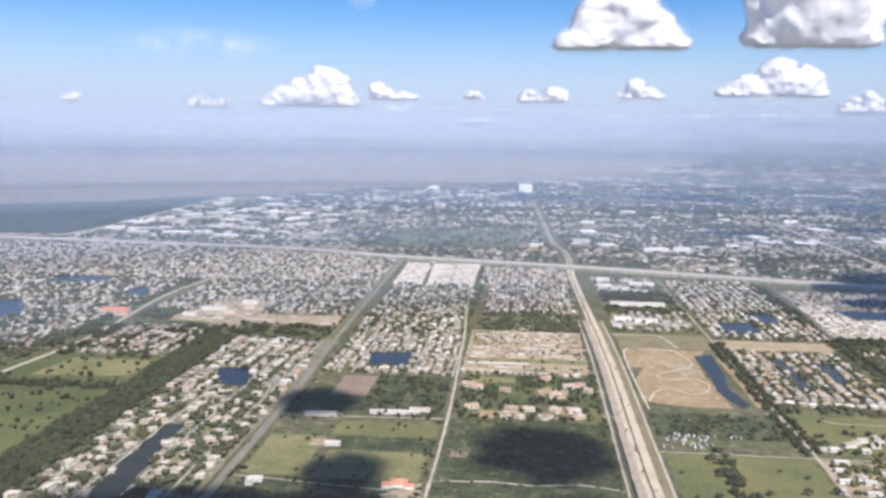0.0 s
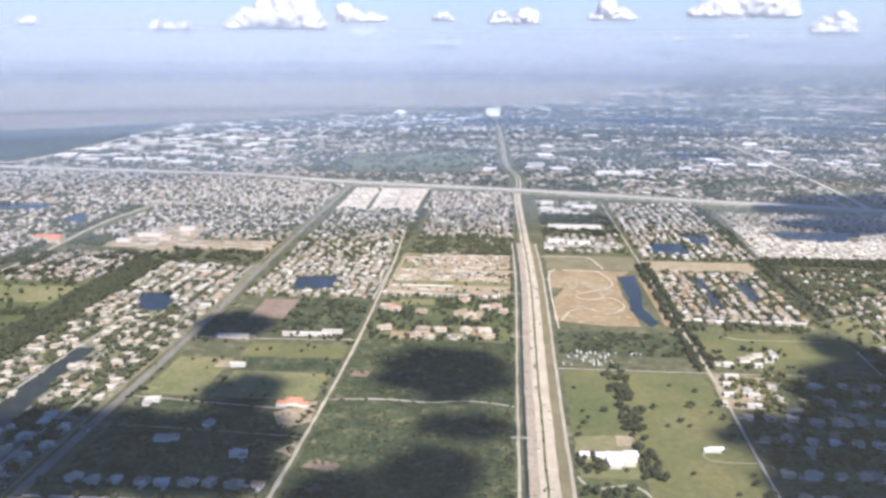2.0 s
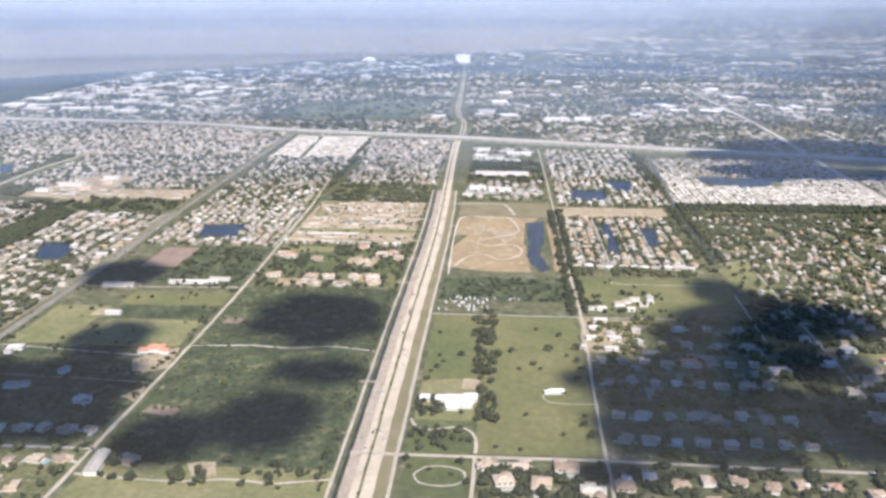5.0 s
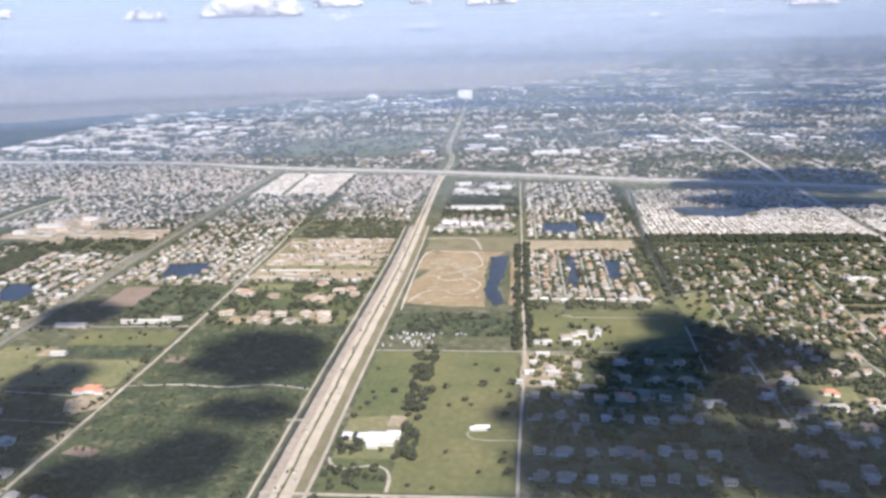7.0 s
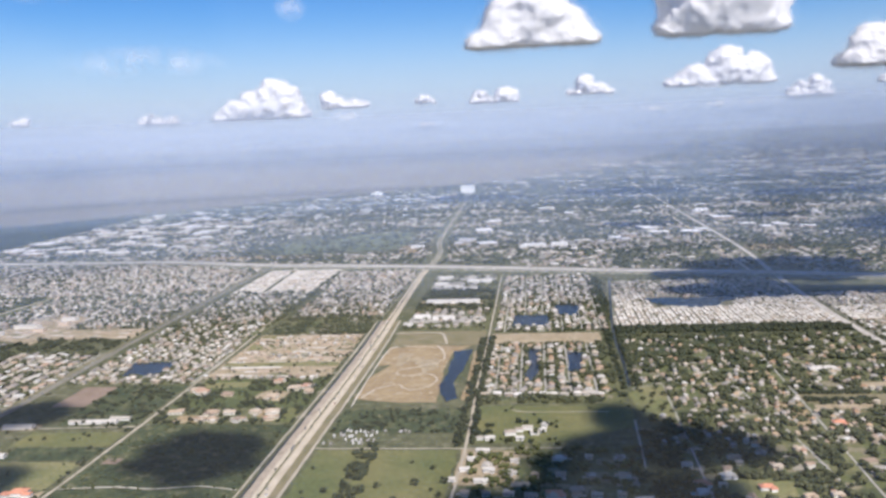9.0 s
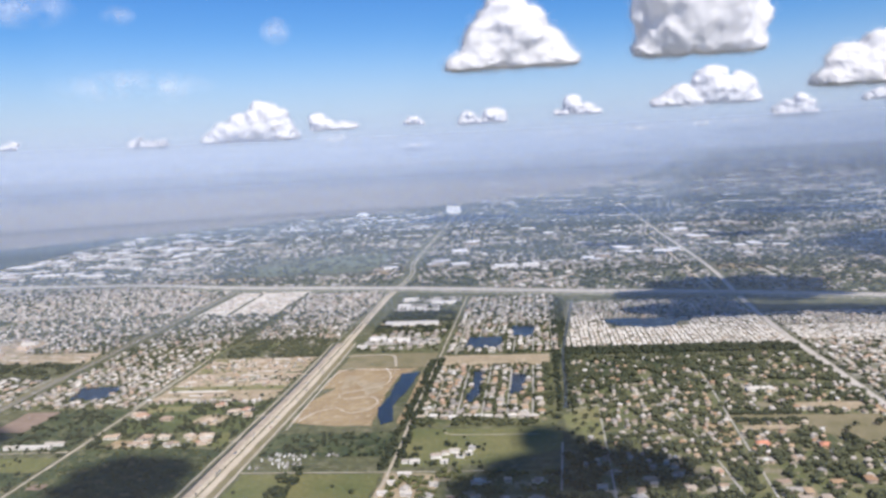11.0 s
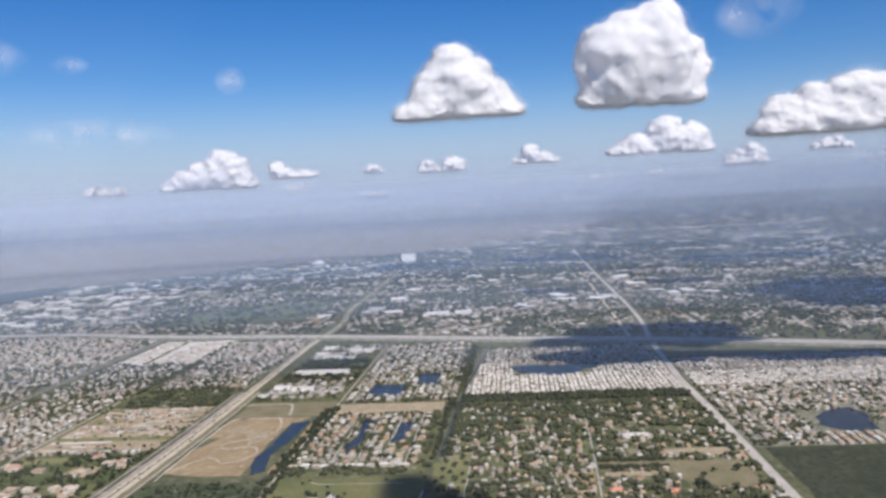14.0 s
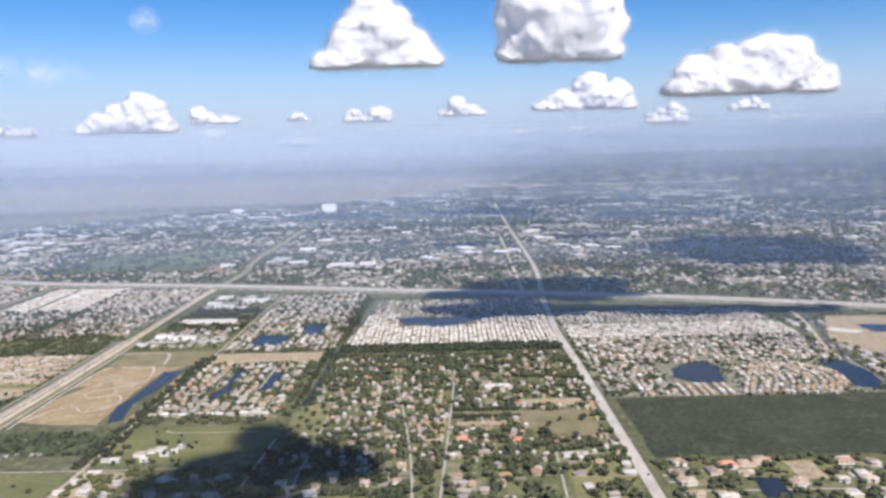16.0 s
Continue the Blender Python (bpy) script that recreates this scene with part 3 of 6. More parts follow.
# ---- fields, lots and woods ----
FIELDS = [
    ("pasture", box(150, 222, 424, 638), PASTURE, "short green pasture with scattered trees"),
    ("pasture", box(111, 149, 520, 638), PASTURE, "short green pasture with scattered trees"),
    ("pasture", [(230, 652), (300, 655), (366, 690), (366, 744), (230, 745)], PASTURE, "bright green mown pasture"),
    ("commercial_lot", box(114, 186, 1328, 1402), PAVED, "pale car parks round flat-roofed buildings"),
    ("commercial_lot", box(114, 214, 1092, 1128), PAVED, "pale yards beside warehouses"),
    ("commercial_lot", box(112, 206, 1212, 1236), SANDY, "sandy yard along a long building"),
    ("commercial_lot", box(112, 216, 1418, 1470), PAVED, "pale car parks near the highway"),
    ("sandy_yard", [(224, 572), (268, 574), (270, 634), (226, 640)], SANDY, "sandy yard round pale sheds"),
    ("pasture", box(-157, -70, 646, 680), PASTURE, "bright green mown field"),
    ("meadow", box(111, 149, 462, 519), MEADOW, "dry park grass around a white building"),
    ("pasture", box(111, 149, 380, 461), GREENS, "green park grass with trees"),
    ("meadow", box(-205, -160, 560, 640), MEADOW, "yellow-green paddock between hedges"),
    ("meadow", box(-150, -72, 560, 612), MEADOW, "dry paddock"),
    ("brush_field", box(-62, 73, 402, 698), BRUSH, "rough dark green scrub field"),
    ("brush_field", box(-150, -70, 616, 645), BRUSH, "dark green bushy field"),
    ("pasture", box(-212, -70, 330, 392), YARD, "patchy garden grass behind villas"),
    ("meadow", box(-60, 76, 330, 400), MEADOW, "dry grass with trees beside a track"),
    ("brush_field", box(-200, -72, 425, 556), BRUSH, "dark rough field"),
    ("brush_field", box(111, 222, 676, 736), BRUSH, "dark green scrub"),
    ("field", box(-60, 72, 744, 842), GREENS, "green plots with tree clumps and a few houses"),
    ("dirt_lot", [(10, 770), (40, 764), (44, 790), (24, 800), (14, 790)], SANDY, "bare tan yard beside a house"),
    ("meadow", [(-58, 806), (-8, 808), (-10, 828), (-56, 826)], MEADOW, "dry green plot"),
    ("field", box(-145, -72, 700, 820), BRUSH, "dark green field with tree clumps"),
    ("dirt_lot", [(112, 768), (150, 756), (192, 756), (191, 785), (187, 854), (189, 930), (208, 966), (170, 969), (146, 980), (118, 952), (129, 890), (112, 838)], DIRT, "bare tan construction ground with tracks"),
    ("dirt_lot", box(214, 222, 762, 940), DIRT, "strip of bare tan ground by the pond"),
    ("grass_lot", [(112, 884), (150, 890), (176, 912), (184, 962), (112, 964)], DIRT, "half-grown weeds over bare ground"),
    ("sand_lot", [(132, 880), (142, 884), (146, 934), (128, 938)], SANDY, "heaps of pale sand"),
    ("sand_lot", [(144, 906), (177, 911), (179, 876), (167, 853), (160, 880)], SANDY, "heaps of pale sand"),
    ("grass_lot", box(111, 222, 970, 1042), VERGE, "dry grass lot with a curved track"),
    ("soil_plot", box(-183, -148, 750, 814), CLAY, "ploughed reddish-brown plot"),
    ("house_lots", box(-62, 72, 700, 742), YARD, "patchy house lots in a row"),
    ("dirt_lot", box(-66, 68, 846, 1034), SANDY, "pale cleared ground with nursery rows"),
    ("sand_lot", box(-60, 40, 906, 918), SANDY, "strip of pale sand between plots"),
    ("sand_lot", box(-30, 62, 942, 958), SANDY, "pale cleared plot"),
    ("meadow", box(-62, -10, 960, 984), MEADOW, "dry grass plot"),
    ("dirt_lot", box(5, 66, 984, 1012), DIRT, "bare tan plot"),
    ("pasture", box(-62, -20, 1008, 1030), PASTURE, "green plot"),
    ("sand_lot", box(-62, 6, 878, 900), SAND, "strip of pale sand"),
    ("meadow", box(-64, 66, 886, 902), MEADOW, "dry grass plot"),
    ("brush_plot", box(-20, 66, 920, 936), BRUSH, "dark plots of nursery plants"),
    ("brush_plot", box(-62, 0, 986, 1004), BRUSH, "dark plots of nursery plants"),
    ("pale_lot", [(-222, 1346), (-172, 1340), (-186, 1574), (-229, 1585)], SAND, "cleared white sand building lot"),
    ("pale_lot", [(-164, 1338), (-131, 1334), (-136, 1572), (-178, 1576)], SAND, "cleared white sand building lot"),
    ("pale_lot", [(-124, 1334), (-90, 1336), (-86, 1578), (-128, 1576)], SAND, "cleared white sand building lot"),
    ("sand_lot", box(139, 150, 505, 521), SANDY, "square of bare pale sand"),
    ("dirt_strip", box(-470, -244, 1030, 1088), SANDY, "bare tan strip behind shops"),
    ("paved_lot", [(-477, 1053), (-428, 1178), (-372, 1170), (-365, 1002)], SANDY, "sandy shopping car park with faded paving"),
    ("grass_strip", box(230, 360, 970, 1022), SANDY, "bare tan-green strip between estates"),
    ("dark_field", box(673, 960, 645, 802), CROP, "wide dark green crop field"),
    ("green_field", [(-540, 520), (-392, 520), (-388, 760), (-392, 850), (-540, 850)], GREENS, "dark green field with pale patches"),
    ("meadow", [(-520, 560), (-400, 560), (-396, 650), (-520, 640)], PASTURE, "pale green part of a field"),
    ("meadow", [(-500, 770), (-400, 780), (-396, 840), (-490, 840)], MEADOW, "pale green part of a field"),
    ("golf_course", [(-349, 1911), (-200, 2150), (-52, 2210), (0, 1990), (-17, 1868), (-286, 1790)], GOLF, "green golf course among houses"),
    ("dirt_lot", box(705, 790, 1690, 1765), DIRT, "bare tan field beside the straight road"),
    ("dirt_lot", box(-20, 48, 1780, 1880), DIRT, "bare tan lot near the highway"),
    ("dirt_lot", box(-480, -200, 1760, 1800), DIRT, "bare strip north of the highway"),
    ("paved_lot", box(245, 372, 1800, 1860), PAVED, "pale commercial lot"),
    ("dirt_lot", [(990, 1010), (1030, 970), (1085, 1000), (1070, 1060), (1010, 1095)], SANDY, "pale bare lot beside the canal"),
    ("sand_lot", [(986, 1040), (1040, 1172), (1122, 1166), (1100, 1100), (1056, 1026), (1016, 955), (988, 962)], SANDY, "pale bare ground round a pond"),
    ("sand_lot", [(1000, 1082), (1030, 1060), (1046, 1072), (1016, 1098)], SAND, "heap of pale sand on a bare lot"),
    ("dirt_lot", box(34, 50, 718, 739), DIRT, "bare orange-tan plot beside a house"),
    ("pasture", box(50, 70, 704, 742), PASTURE, "green plot beside the main road"),
    ("dirt_lot", box(-40, -18, 703, 722), DIRT, "bare orange-tan plot beside a house"),
    ("soil_plot", [(-58, 458), (-38, 453), (-35, 463), (-52, 469)], CLAY, "bare reddish-brown soil beside the sandy road"),
    ("dirt_lot", [(-7, 402), (8, 405), (13, 390), (2, 387)], SANDY, "bare sandy patch beside a track"),
    ("dirt_lot", [(-97, 536), (-71, 558), (-67, 524), (-84, 511)], SANDY, "sandy yard round the red-roofed house"),
    ("dirt_lot", [(-80, 478), (-68, 497), (-67, 471)], SANDY, "sandy corner beside the road"),
    ("dirt_lot", box(-169, -147, 619, 632), SANDY, "pale sandy farm yard"),
    ("dirt_lot", box(-196, -158, 684, 698), SANDY, "pale sandy farm yard"),
    ("dirt_lot", box(-56, -42, 608, 620), CLAY, "bare brown patch in the scrub"),
    ("meadow_lot", [(367, 776), (385, 800), (402, 806), (400, 712), (372, 712)], MEADOW, "bright dry meadow lot with a few trees"),
    ("lone_lot", [(577, 768), (640, 770), (646, 700), (606, 694), (580, 720)], VERGE, "dry tan-green meadow with a lone big tree"),
    ("sand_lot", box(580, 643, 784, 806), SANDY, "bare pale lot before a row of houses"),
    ("grass_lot", box(518, 578, 722, 728), VERGE, "dry grass strip beside plant rows"),
    ("plant_lot", box(516, 579, 746, 780), VERGE, "dry grass between dark plant rows"),
    ("sand_lot", box(519, 576, 730, 743), SANDY, "pale bare strip beside plant rows"),
    ("grass_lot", box(518, 578, 761, 769), VERGE, "dry grass strip between dark plant rows"),
    ("dirt_lot", [(484, 690), (508, 688), (512, 748), (488, 752)], DIRT, "bare orange-tan building lot"),
    ("grass_lot", [(600, 560), (648, 560), (650, 648), (603, 656)], MEADOW, "dry grass lots behind houses"),
    ("meadow_lot", [(404, 556), (452, 552), (456, 580), (410, 586)], MEADOW, "bright clearing round a few houses"),
    ("grass_lot", [(726, 606), (800, 608), (800, 634), (728, 632)], MEADOW, "dry garden grass beside the crop field"),
    ("sand_lot", box(766, 786, 596, 632), SANDY, "pale bare drive and garden"),
    ("grass_lot", [(384, 915), (440, 920), (444, 990), (384, 990)], BRUSH, "shrubby garden land"),
    ("brush_lot", [(470, 880), (508, 880), (508, 985), (462, 985)], BRUSH, "shrubby garden land"),
    ("marsh", [(-1130, 1900), (-1700, 1890), (-2600, 1950), (-3100, 2700), (-1900, 2620), (-1500, 2790), (-1260, 3080), (-1170, 2900)], MARSH, "dark green marsh along the lake shore"),
]
for i, (nm, pts, mt, lb) in enumerate(FIELDS):
    patch(nm, pts, 0.05 + 0.003 * i, mt, lb, nm.split("_")[-1], 2.0 if nm != "marsh" else 40.0, nm in ("dirt_strip", "paved_lot", "sand_lot", "meadow_lot", "lone_lot", "plant_lot"), i)

YARDS = [
    ("suburb_ground", box(-346, -222, 380, 960), YARD_PALE),
    ("suburb_ground", box(-212, -70, 822, 1345), YARD),
    ("suburb_ground", box(-60, 73, 1130, 1560), YARD_PALE),
    ("suburb_ground", box(230, 362, 424, 640), YARD),
    ("suburb_ground", box(230, 362, 750, 968), YARD),
    ("suburb_ground", box(230, 380, 1026, 1450), YARD),
    ("suburb_ground", box(378, 652, 420, 1000), YARD),
    ("suburb_ground", box(378, 654, 1046, 1380), YARD_PALE),
    ("suburb_ground", box(664, 960, 806, 1250), YARD_PALE),
    ("suburb_ground", box(664, 960, 420, 640), YARD),
    ("suburb_ground", box(-1300, -260, 1100, 1700), YARD),
    ("suburb_ground", box(-213, -68, 390, 424), YARD),
    ("suburb_ground", box(111, 222, 1046, 1480), YARD),
]
for nm, pts, mt in YARDS:
    patch(nm, pts, 0.03, mt, "suburban gardens with patchy grass and pale drives", "gardens")

# lawns, beds and bare lots of the gardens
LOT = varied("garden_lot", [(0.0, (0.13, 0.145, 0.06)), (0.25, (0.19, 0.19, 0.09)), (0.45, (0.26, 0.23, 0.15)), (0.6, (0.085, 0.10, 0.045)), (0.8, (0.17, 0.165, 0.08)), (0.92, (0.36, 0.33, 0.27))], 0.95, True, 0.45, 2.5)
lots = []
for x0, x1, y0, y1, k in ((-344, -224, 390, 950, 260), (232, 358, 428, 636, 110), (380, 650, 425, 990, 900), (668, 940, 425, 636, 180), (232, 360, 756, 964, 120), (-208, -74, 826, 1340, 200), (-60, 70, 850, 1340, 240)):
    for _ in range(k):
        lots.append((RNG.uniform(x0 + 8, x1 - 8), RNG.uniform(y0 + 8, y1 - 8), 0.033 + 0.00002 * len(lots), RNG.uniform(6, 17), RNG.uniform(6, 20), 1.0, RNG.normal(0, 0.04)))
scatter("garden_lots", (np.array([(-.5, -.5, 0), (.5, -.5, 0), (.5, .5, 0), (-.5, .5, 0)]), np.array([(0, 1, 2, 3)]), np.array([0])), lots, [LOT], "patchwork of lawns and bare garden lots", "gardens")

# pale nursery plots in uneven strips
PLOT = varied("nursery_plot", [(0.0, (0.56, 0.47, 0.36)), (0.22, (0.44, 0.35, 0.25)), (0.4, (0.64, 0.58, 0.50)), (0.6, (0.36, 0.31, 0.20)), (0.72, (0.20, 0.20, 0.11)), (0.82, (0.52, 0.40, 0.30))], 0.95, True, 0.4, 2.5)
plots = []
for x0, x1, y0, y1, k in ((-58, 62, 902, 1028, 170), (-58, 62, 846, 868, 26), (-462, -252, 1034, 1088, 120), (-455, -372, 1060, 1160, 60)):
    for _ in range(k):
        plots.append((RNG.uniform(x0, x1), RNG.uniform(y0, y1), 0.21 + 0.0001 * len(plots), RNG.uniform(5, 22), RNG.uniform(3, 9), 1.0, RNG.normal(0, 0.03)))
scatter("bare_plots", (np.array([(-.5, -.5, 0), (.5, -.5, 0), (.5, .5, 0), (-.5, .5, 0)]), np.array([(0, 1, 2, 3)]), np.array([0])), plots, [PLOT], "patchwork of pale sandy plots", "plots")

# ---- houses: rows of x, y, z, width, depth, height, turn, gathered by roof ----
HOUSES = {k: [] for k in ("cream", "white", "tile", "grey", "near")}
STREETS = []


def put_house(kind, x, y, w, d, h, turn):
    if not bool(free(x, y)):
        return
    if kind == "mix":
        kind = RNG.choice(["white", "grey", "cream", "grey", "grey", "cream", "grey"])
    if kind == "dull":
        kind = RNG.choice(["tile", "grey", "cream", "grey", "tile", "grey"])
    if kind == "tan":
        kind = RNG.choice(["tile", "cream", "cream", "grey", "tile"])
    HOUSES[kind].append((x, y, 0.0, w, d, h, turn))
    stamp(x - w * 0.5, x + w * 0.5, y - w * 0.5, y + w * 0.5)


def estate(kind, x0, x1, y0, y1, lot, row, size, along="y", fill=0.9, street=True, jitter=0.18, height=2.6):
    """Houses in double rows along streets. lot: metres from house to house, row: from street to street."""
    a0, a1, b0, b1 = (y0, y1, x0, x1) if along == "y" else (x0, x1, y0, y1)
    for c in np.arange(b0 + row / 2, b1, row):
        if street:
            STREETS.append((c, a0, c, a1, along))
            if along == "y":
                stamp(c - 1.3, c + 1.3, a0, a1)
            else:
                stamp(a0, a1, c - 1.3, c + 1.3)
        for side in (-1, 1):
            for a in np.arange(a0 + lot / 2, a1, lot):
                if RNG.random() > fill:
                    continue
                off = side * (row * 0.27 + RNG.normal(0, jitter * row * 0.2))
                aa = a + RNG.normal(0, jitter * lot * 0.5)
                w, d = size * RNG.uniform(0.65, 1.15), size * RNG.uniform(0.5, 0.78)
                x, y = (c + off, aa) if along == "y" else (aa, c + off)
                if y0 + 2 < y < y1 - 2 and x0 + 2 < x < x1 - 2:
                    put_house(kind, x, y, w, d, height * RNG.uniform(0.85, 1.2), RNG.choice([0, math.pi / 2]) + RNG.normal(0, 0.15))


# near rows first, they become houses of their own
estate("near", -346, -224, 390, 760, 17, 30, 9.0, "y", 0.85, True, 0.5)
estate("near", -208, -72, 386, 446, 13.8, 60, 9.5, "x", 0.95, False, 0.1)
estate("near", -200, -80, 352, 380, 15, 30, 9.5, "x", 0.5, False, 0.3)
for row_y in (554, 521, 474, 444):
    for hx in np.arange(236, 352, 14.7):
        if RNG.random() < 0.92:
            put_house("near", hx + RNG.normal(0, 0.8), row_y + RNG.normal(0, 1.5), 10.0, 7.0, 2.6, RNG.normal(0, 0.12) + RNG.choice([0, 1.57]))
for hx, hy in ((282, 586), (300, 588), (322, 585), (343, 586), (300, 618), (322, 620), (344, 618)):
    put_house("near", hx, hy, 10.0, 7.0, 2.6, RNG.choice([0, 1.57]) + RNG.normal(0, 0.1))
estate("near", 378, 500, 430, 640, 21, 36, 11.0, "y", 0.75, False, 0.9)
for hx, hy in ((-53, 796), (-46, 790), (30, 774), (54, 808), (44, 800), (-18, 782), (22, 826), (62, 790)):
    put_house("near", hx, hy, 9.0, 6.0, 2.6, RNG.choice([0, 1.57]))
estate("near", -60, 70, 704, 740, 18, 30, 11.0, "x", 0.85, True, 0.5)
for hx, hy in ((157, 411), (175, 409), (186, 395), (200, 410), (166, 396), (229, 395), (243, 404), (258, 398), (272, 402), (289, 403), (305, 398), (320, 402), (338, 400), (356, 396), (212, 388), (272, 384), (300, 382), (330, 384), (400, 402), (420, 398), (445, 404)):
    put_house("near", hx, hy, 9.0, 6.0, 2.6, RNG.choice([0, 1.57]) + RNG.normal(0, 0.15))
estate("near", 676, 860, 560, 640, 21, 38, 10.5, "x", 0.8, True, 0.5)
estate("cream", -346, -224, 760, 950, 13, 30, 9.5, "y", 0.92)
estate("mix", -210, -72, 824, 1000, 10, 21, 6.2, "y", 0.9, True, 0.4)
estate("mix", -215, -78, 1000, 1340, 10, 19, 6.0, "y", 0.76, True, 0.6)
estate("mix", -60, 70, 1140, 1345, 10, 19, 6.0, "y", 0.8, True, 0.5)
estate("mix", -78, 70, 1345, 1540, 9.5, 17, 6.2, "x", 0.88, True, 0.5)
estate("mix", -66, 66, 832, 846, 9.0, 12, 5.0, "x", 0.7, False, 0.5)
estate("tan", -64, 68, 896, 1030, 13, 19, 5.0, "x", 0.45, False, 0.9)
for x in np.arange(236, 345, 10.5):
    put_house("white", x + RNG.normal(0, 1.2), 774 + RNG.normal(0, 1.5), 7.5, 5.5, 2.6, RNG.normal(0, 0.1))
estate("tan", 232, 360, 780, 966, 10, 24, 6.8, "y", 0.9, True, 0.35)

estate("mix", 232, 372, 1030, 1440, 11, 24, 7.0, "y", 0.85, True, 0.4)
estate("dull", 378, 650, 640, 880, 11, 20, 5.0, "y", 0.66, False, 0.9)
estate("dull", 378, 650, 880, 990, 12, 20, 5.0, "y", 0.45, False, 0.9)
estate("tan", 505, 650, 430, 640, 17, 32, 9.0, "y", 0.75, False, 0.9)
estate("white", 382, 652, 1048, 1160, 5.6, 12.5, 5.2, "y", 0.84, False, 0.14, 1.7)
estate("white", 386, 446, 1160, 1250, 5.2, 12.5, 5.2, "y", 0.8, False, 0.2, 1.7)
estate("white", 552, 654, 1160, 1225, 5.2, 12.5, 5.2, "y", 0.75, False, 0.2, 1.7)
estate("mix", 400, 654, 1225, 1370, 7.0, 18, 5.2, "x", 0.62, True, 0.4, 1.9)
estate("white", 668, 960, 1063, 1150, 5.6, 15.0, 5.4, "x", 0.85, True, 0.2, 1.7)
estate("mix", 668, 960, 1150, 1240, 8, 16.0, 5.6, "x", 0.8, True, 0.3, 1.9)
estate("mix", 668, 960, 930, 1062, 9.5, 17, 5.8, "x", 0.74, True, 0.5)
estate("mix", 668, 738, 806, 930, 9.5, 17, 5.6, "x", 0.72, True, 0.5)
for hy in np.arange(808, 842, 6.4):
    for hx in (744, 752, 762, 769, 780, 788):
        put_house("tan", hx + RNG.normal(0, 0.4), hy, 4.4, 3.8, 2.2, 0.1)
# closes of tan houses bending round the lakes
inner_close, outer_close = np.array([(818, 900), (824, 862), (812, 832), (803, 803)]), np.array([(884, 922), (912, 880), (908, 838), (878, 800)])
for i in range(7):
    line = smooth_line([tuple(q) for q in inner_close + (outer_close - inner_close) * i / 6.0], 6.2)
    for (xa, ya), (xb, yb) in zip(line[:-1], line[1:]):
        a = math.atan2(yb - ya, xb - xa)
        for side in (-2.9, 2.9):
            if RNG.random() < 0.16:
                continue
            side += RNG.normal(0, 0.5)
            put_house("tan", xa - math.sin(a) * side + RNG.normal(0, 0.6), ya + math.cos(a) * side + RNG.normal(0, 0.6), RNG.uniform(3.8, 5.0), RNG.uniform(3.2, 4.2), 2.2, a + RNG.normal(0, 0.08))
estate("cream", 960, 1300, 500, 1000, 12, 26, 8.5, "x", 0.8)
estate("cream", 676, 900, 420, 556, 18, 36, 10.0, "x", 0.8)
estate("grey", -500, -395, 860, 1000, 12, 28, 8.0, "x", 0.8)
estate("white", -222, -176, 1350, 1574, 9, 13, 7.0, "y", 0.5, False, 0.6, 2.0)
estate("white", -158, -90, 1344, 1570, 9, 13, 7.0, "y", 0.5, False, 0.6, 2.0)
estate("mix", -520, -235, 1090, 1330, 10, 18, 6.0, "x", 0.85, True, 0.5)
estate("mix", -620, -245, 1330, 1690, 9.5, 17, 6.2, "x", 0.88, True, 0.5)
estate("mix", -1000, -560, 860, 1330, 12, 22, 7.0, "x", 0.8, True, 0.5)
estate("mix", -1300, -620, 1330, 1730, 12, 21, 7.0, "x", 0.85, True, 0.5)
estate("grey", 115, 218, 1060, 1180, 12, 22, 8.0, "x", 0.5)
estate("grey", 970, 1500, 1000, 1150, 12, 24, 8.0, "x", 0.7)
stamp(-66, 72, 846, 896, 0)

HIP = (np.array([(-.5, -.5, 0), (.5, -.5, 0), (.5, .5, 0), (-.5, .5, 0), (-.5, -.5, 1), (.5, -.5, 1), (.5, .5, 1), (-.5, .5, 1),
                 (-.56, -.57, .96), (.56, -.57, .96), (.56, .57, .96), (-.56, .57, .96), (-.22, 0, 1.55), (.22, 0, 1.55)]),
       np.array([(0, 1, 5), (0, 5, 4), (1, 2, 6), (1, 6, 5), (2, 3, 7), (2, 7, 6), (3, 0, 4), (3, 4, 7), (8, 9, 13), (8, 13, 12), (10, 11, 12), (10, 12, 13), (9, 10, 13), (11, 8, 12)]),
       np.array([0] * 8 + [1] * 6))
FLAT = (np.array([(-.5, -.5, 0), (.5, -.5, 0), (.5, .5, 0), (-.5, .5, 0), (-.5, -.5, 1), (.5, -.5, 1), (.5, .5, 1), (-.5, .5, 1),
                  (-.5, -.5, 1.001), (.5, -.5, 1.001), (.5, .5, 1.001), (-.5, .5, 1.001)]),
        np.array([(0, 1, 5), (0, 5, 4), (1, 2, 6), (1, 6, 5), (2, 3, 7), (2, 7, 6), (3, 0, 4), (3, 4, 7), (8, 9, 10), (8, 10, 11)]),
        np.array([0] * 8 + [1] * 2))
for kind, roof, lb in (("cream", ROOF_CREAM, "rows of cream-roofed suburban houses"), ("white", ROOF_WHITE, "dense rows of white-roofed small houses"),
                       ("tile", ROOF_TILE, "rows of orange and tan tile-roofed houses"), ("grey", ROOF_GREY, "scattered grey-roofed houses among trees")):
    scatter("suburb_houses", HIP, HOUSES[kind], [WALL, roof], lb, "houses")

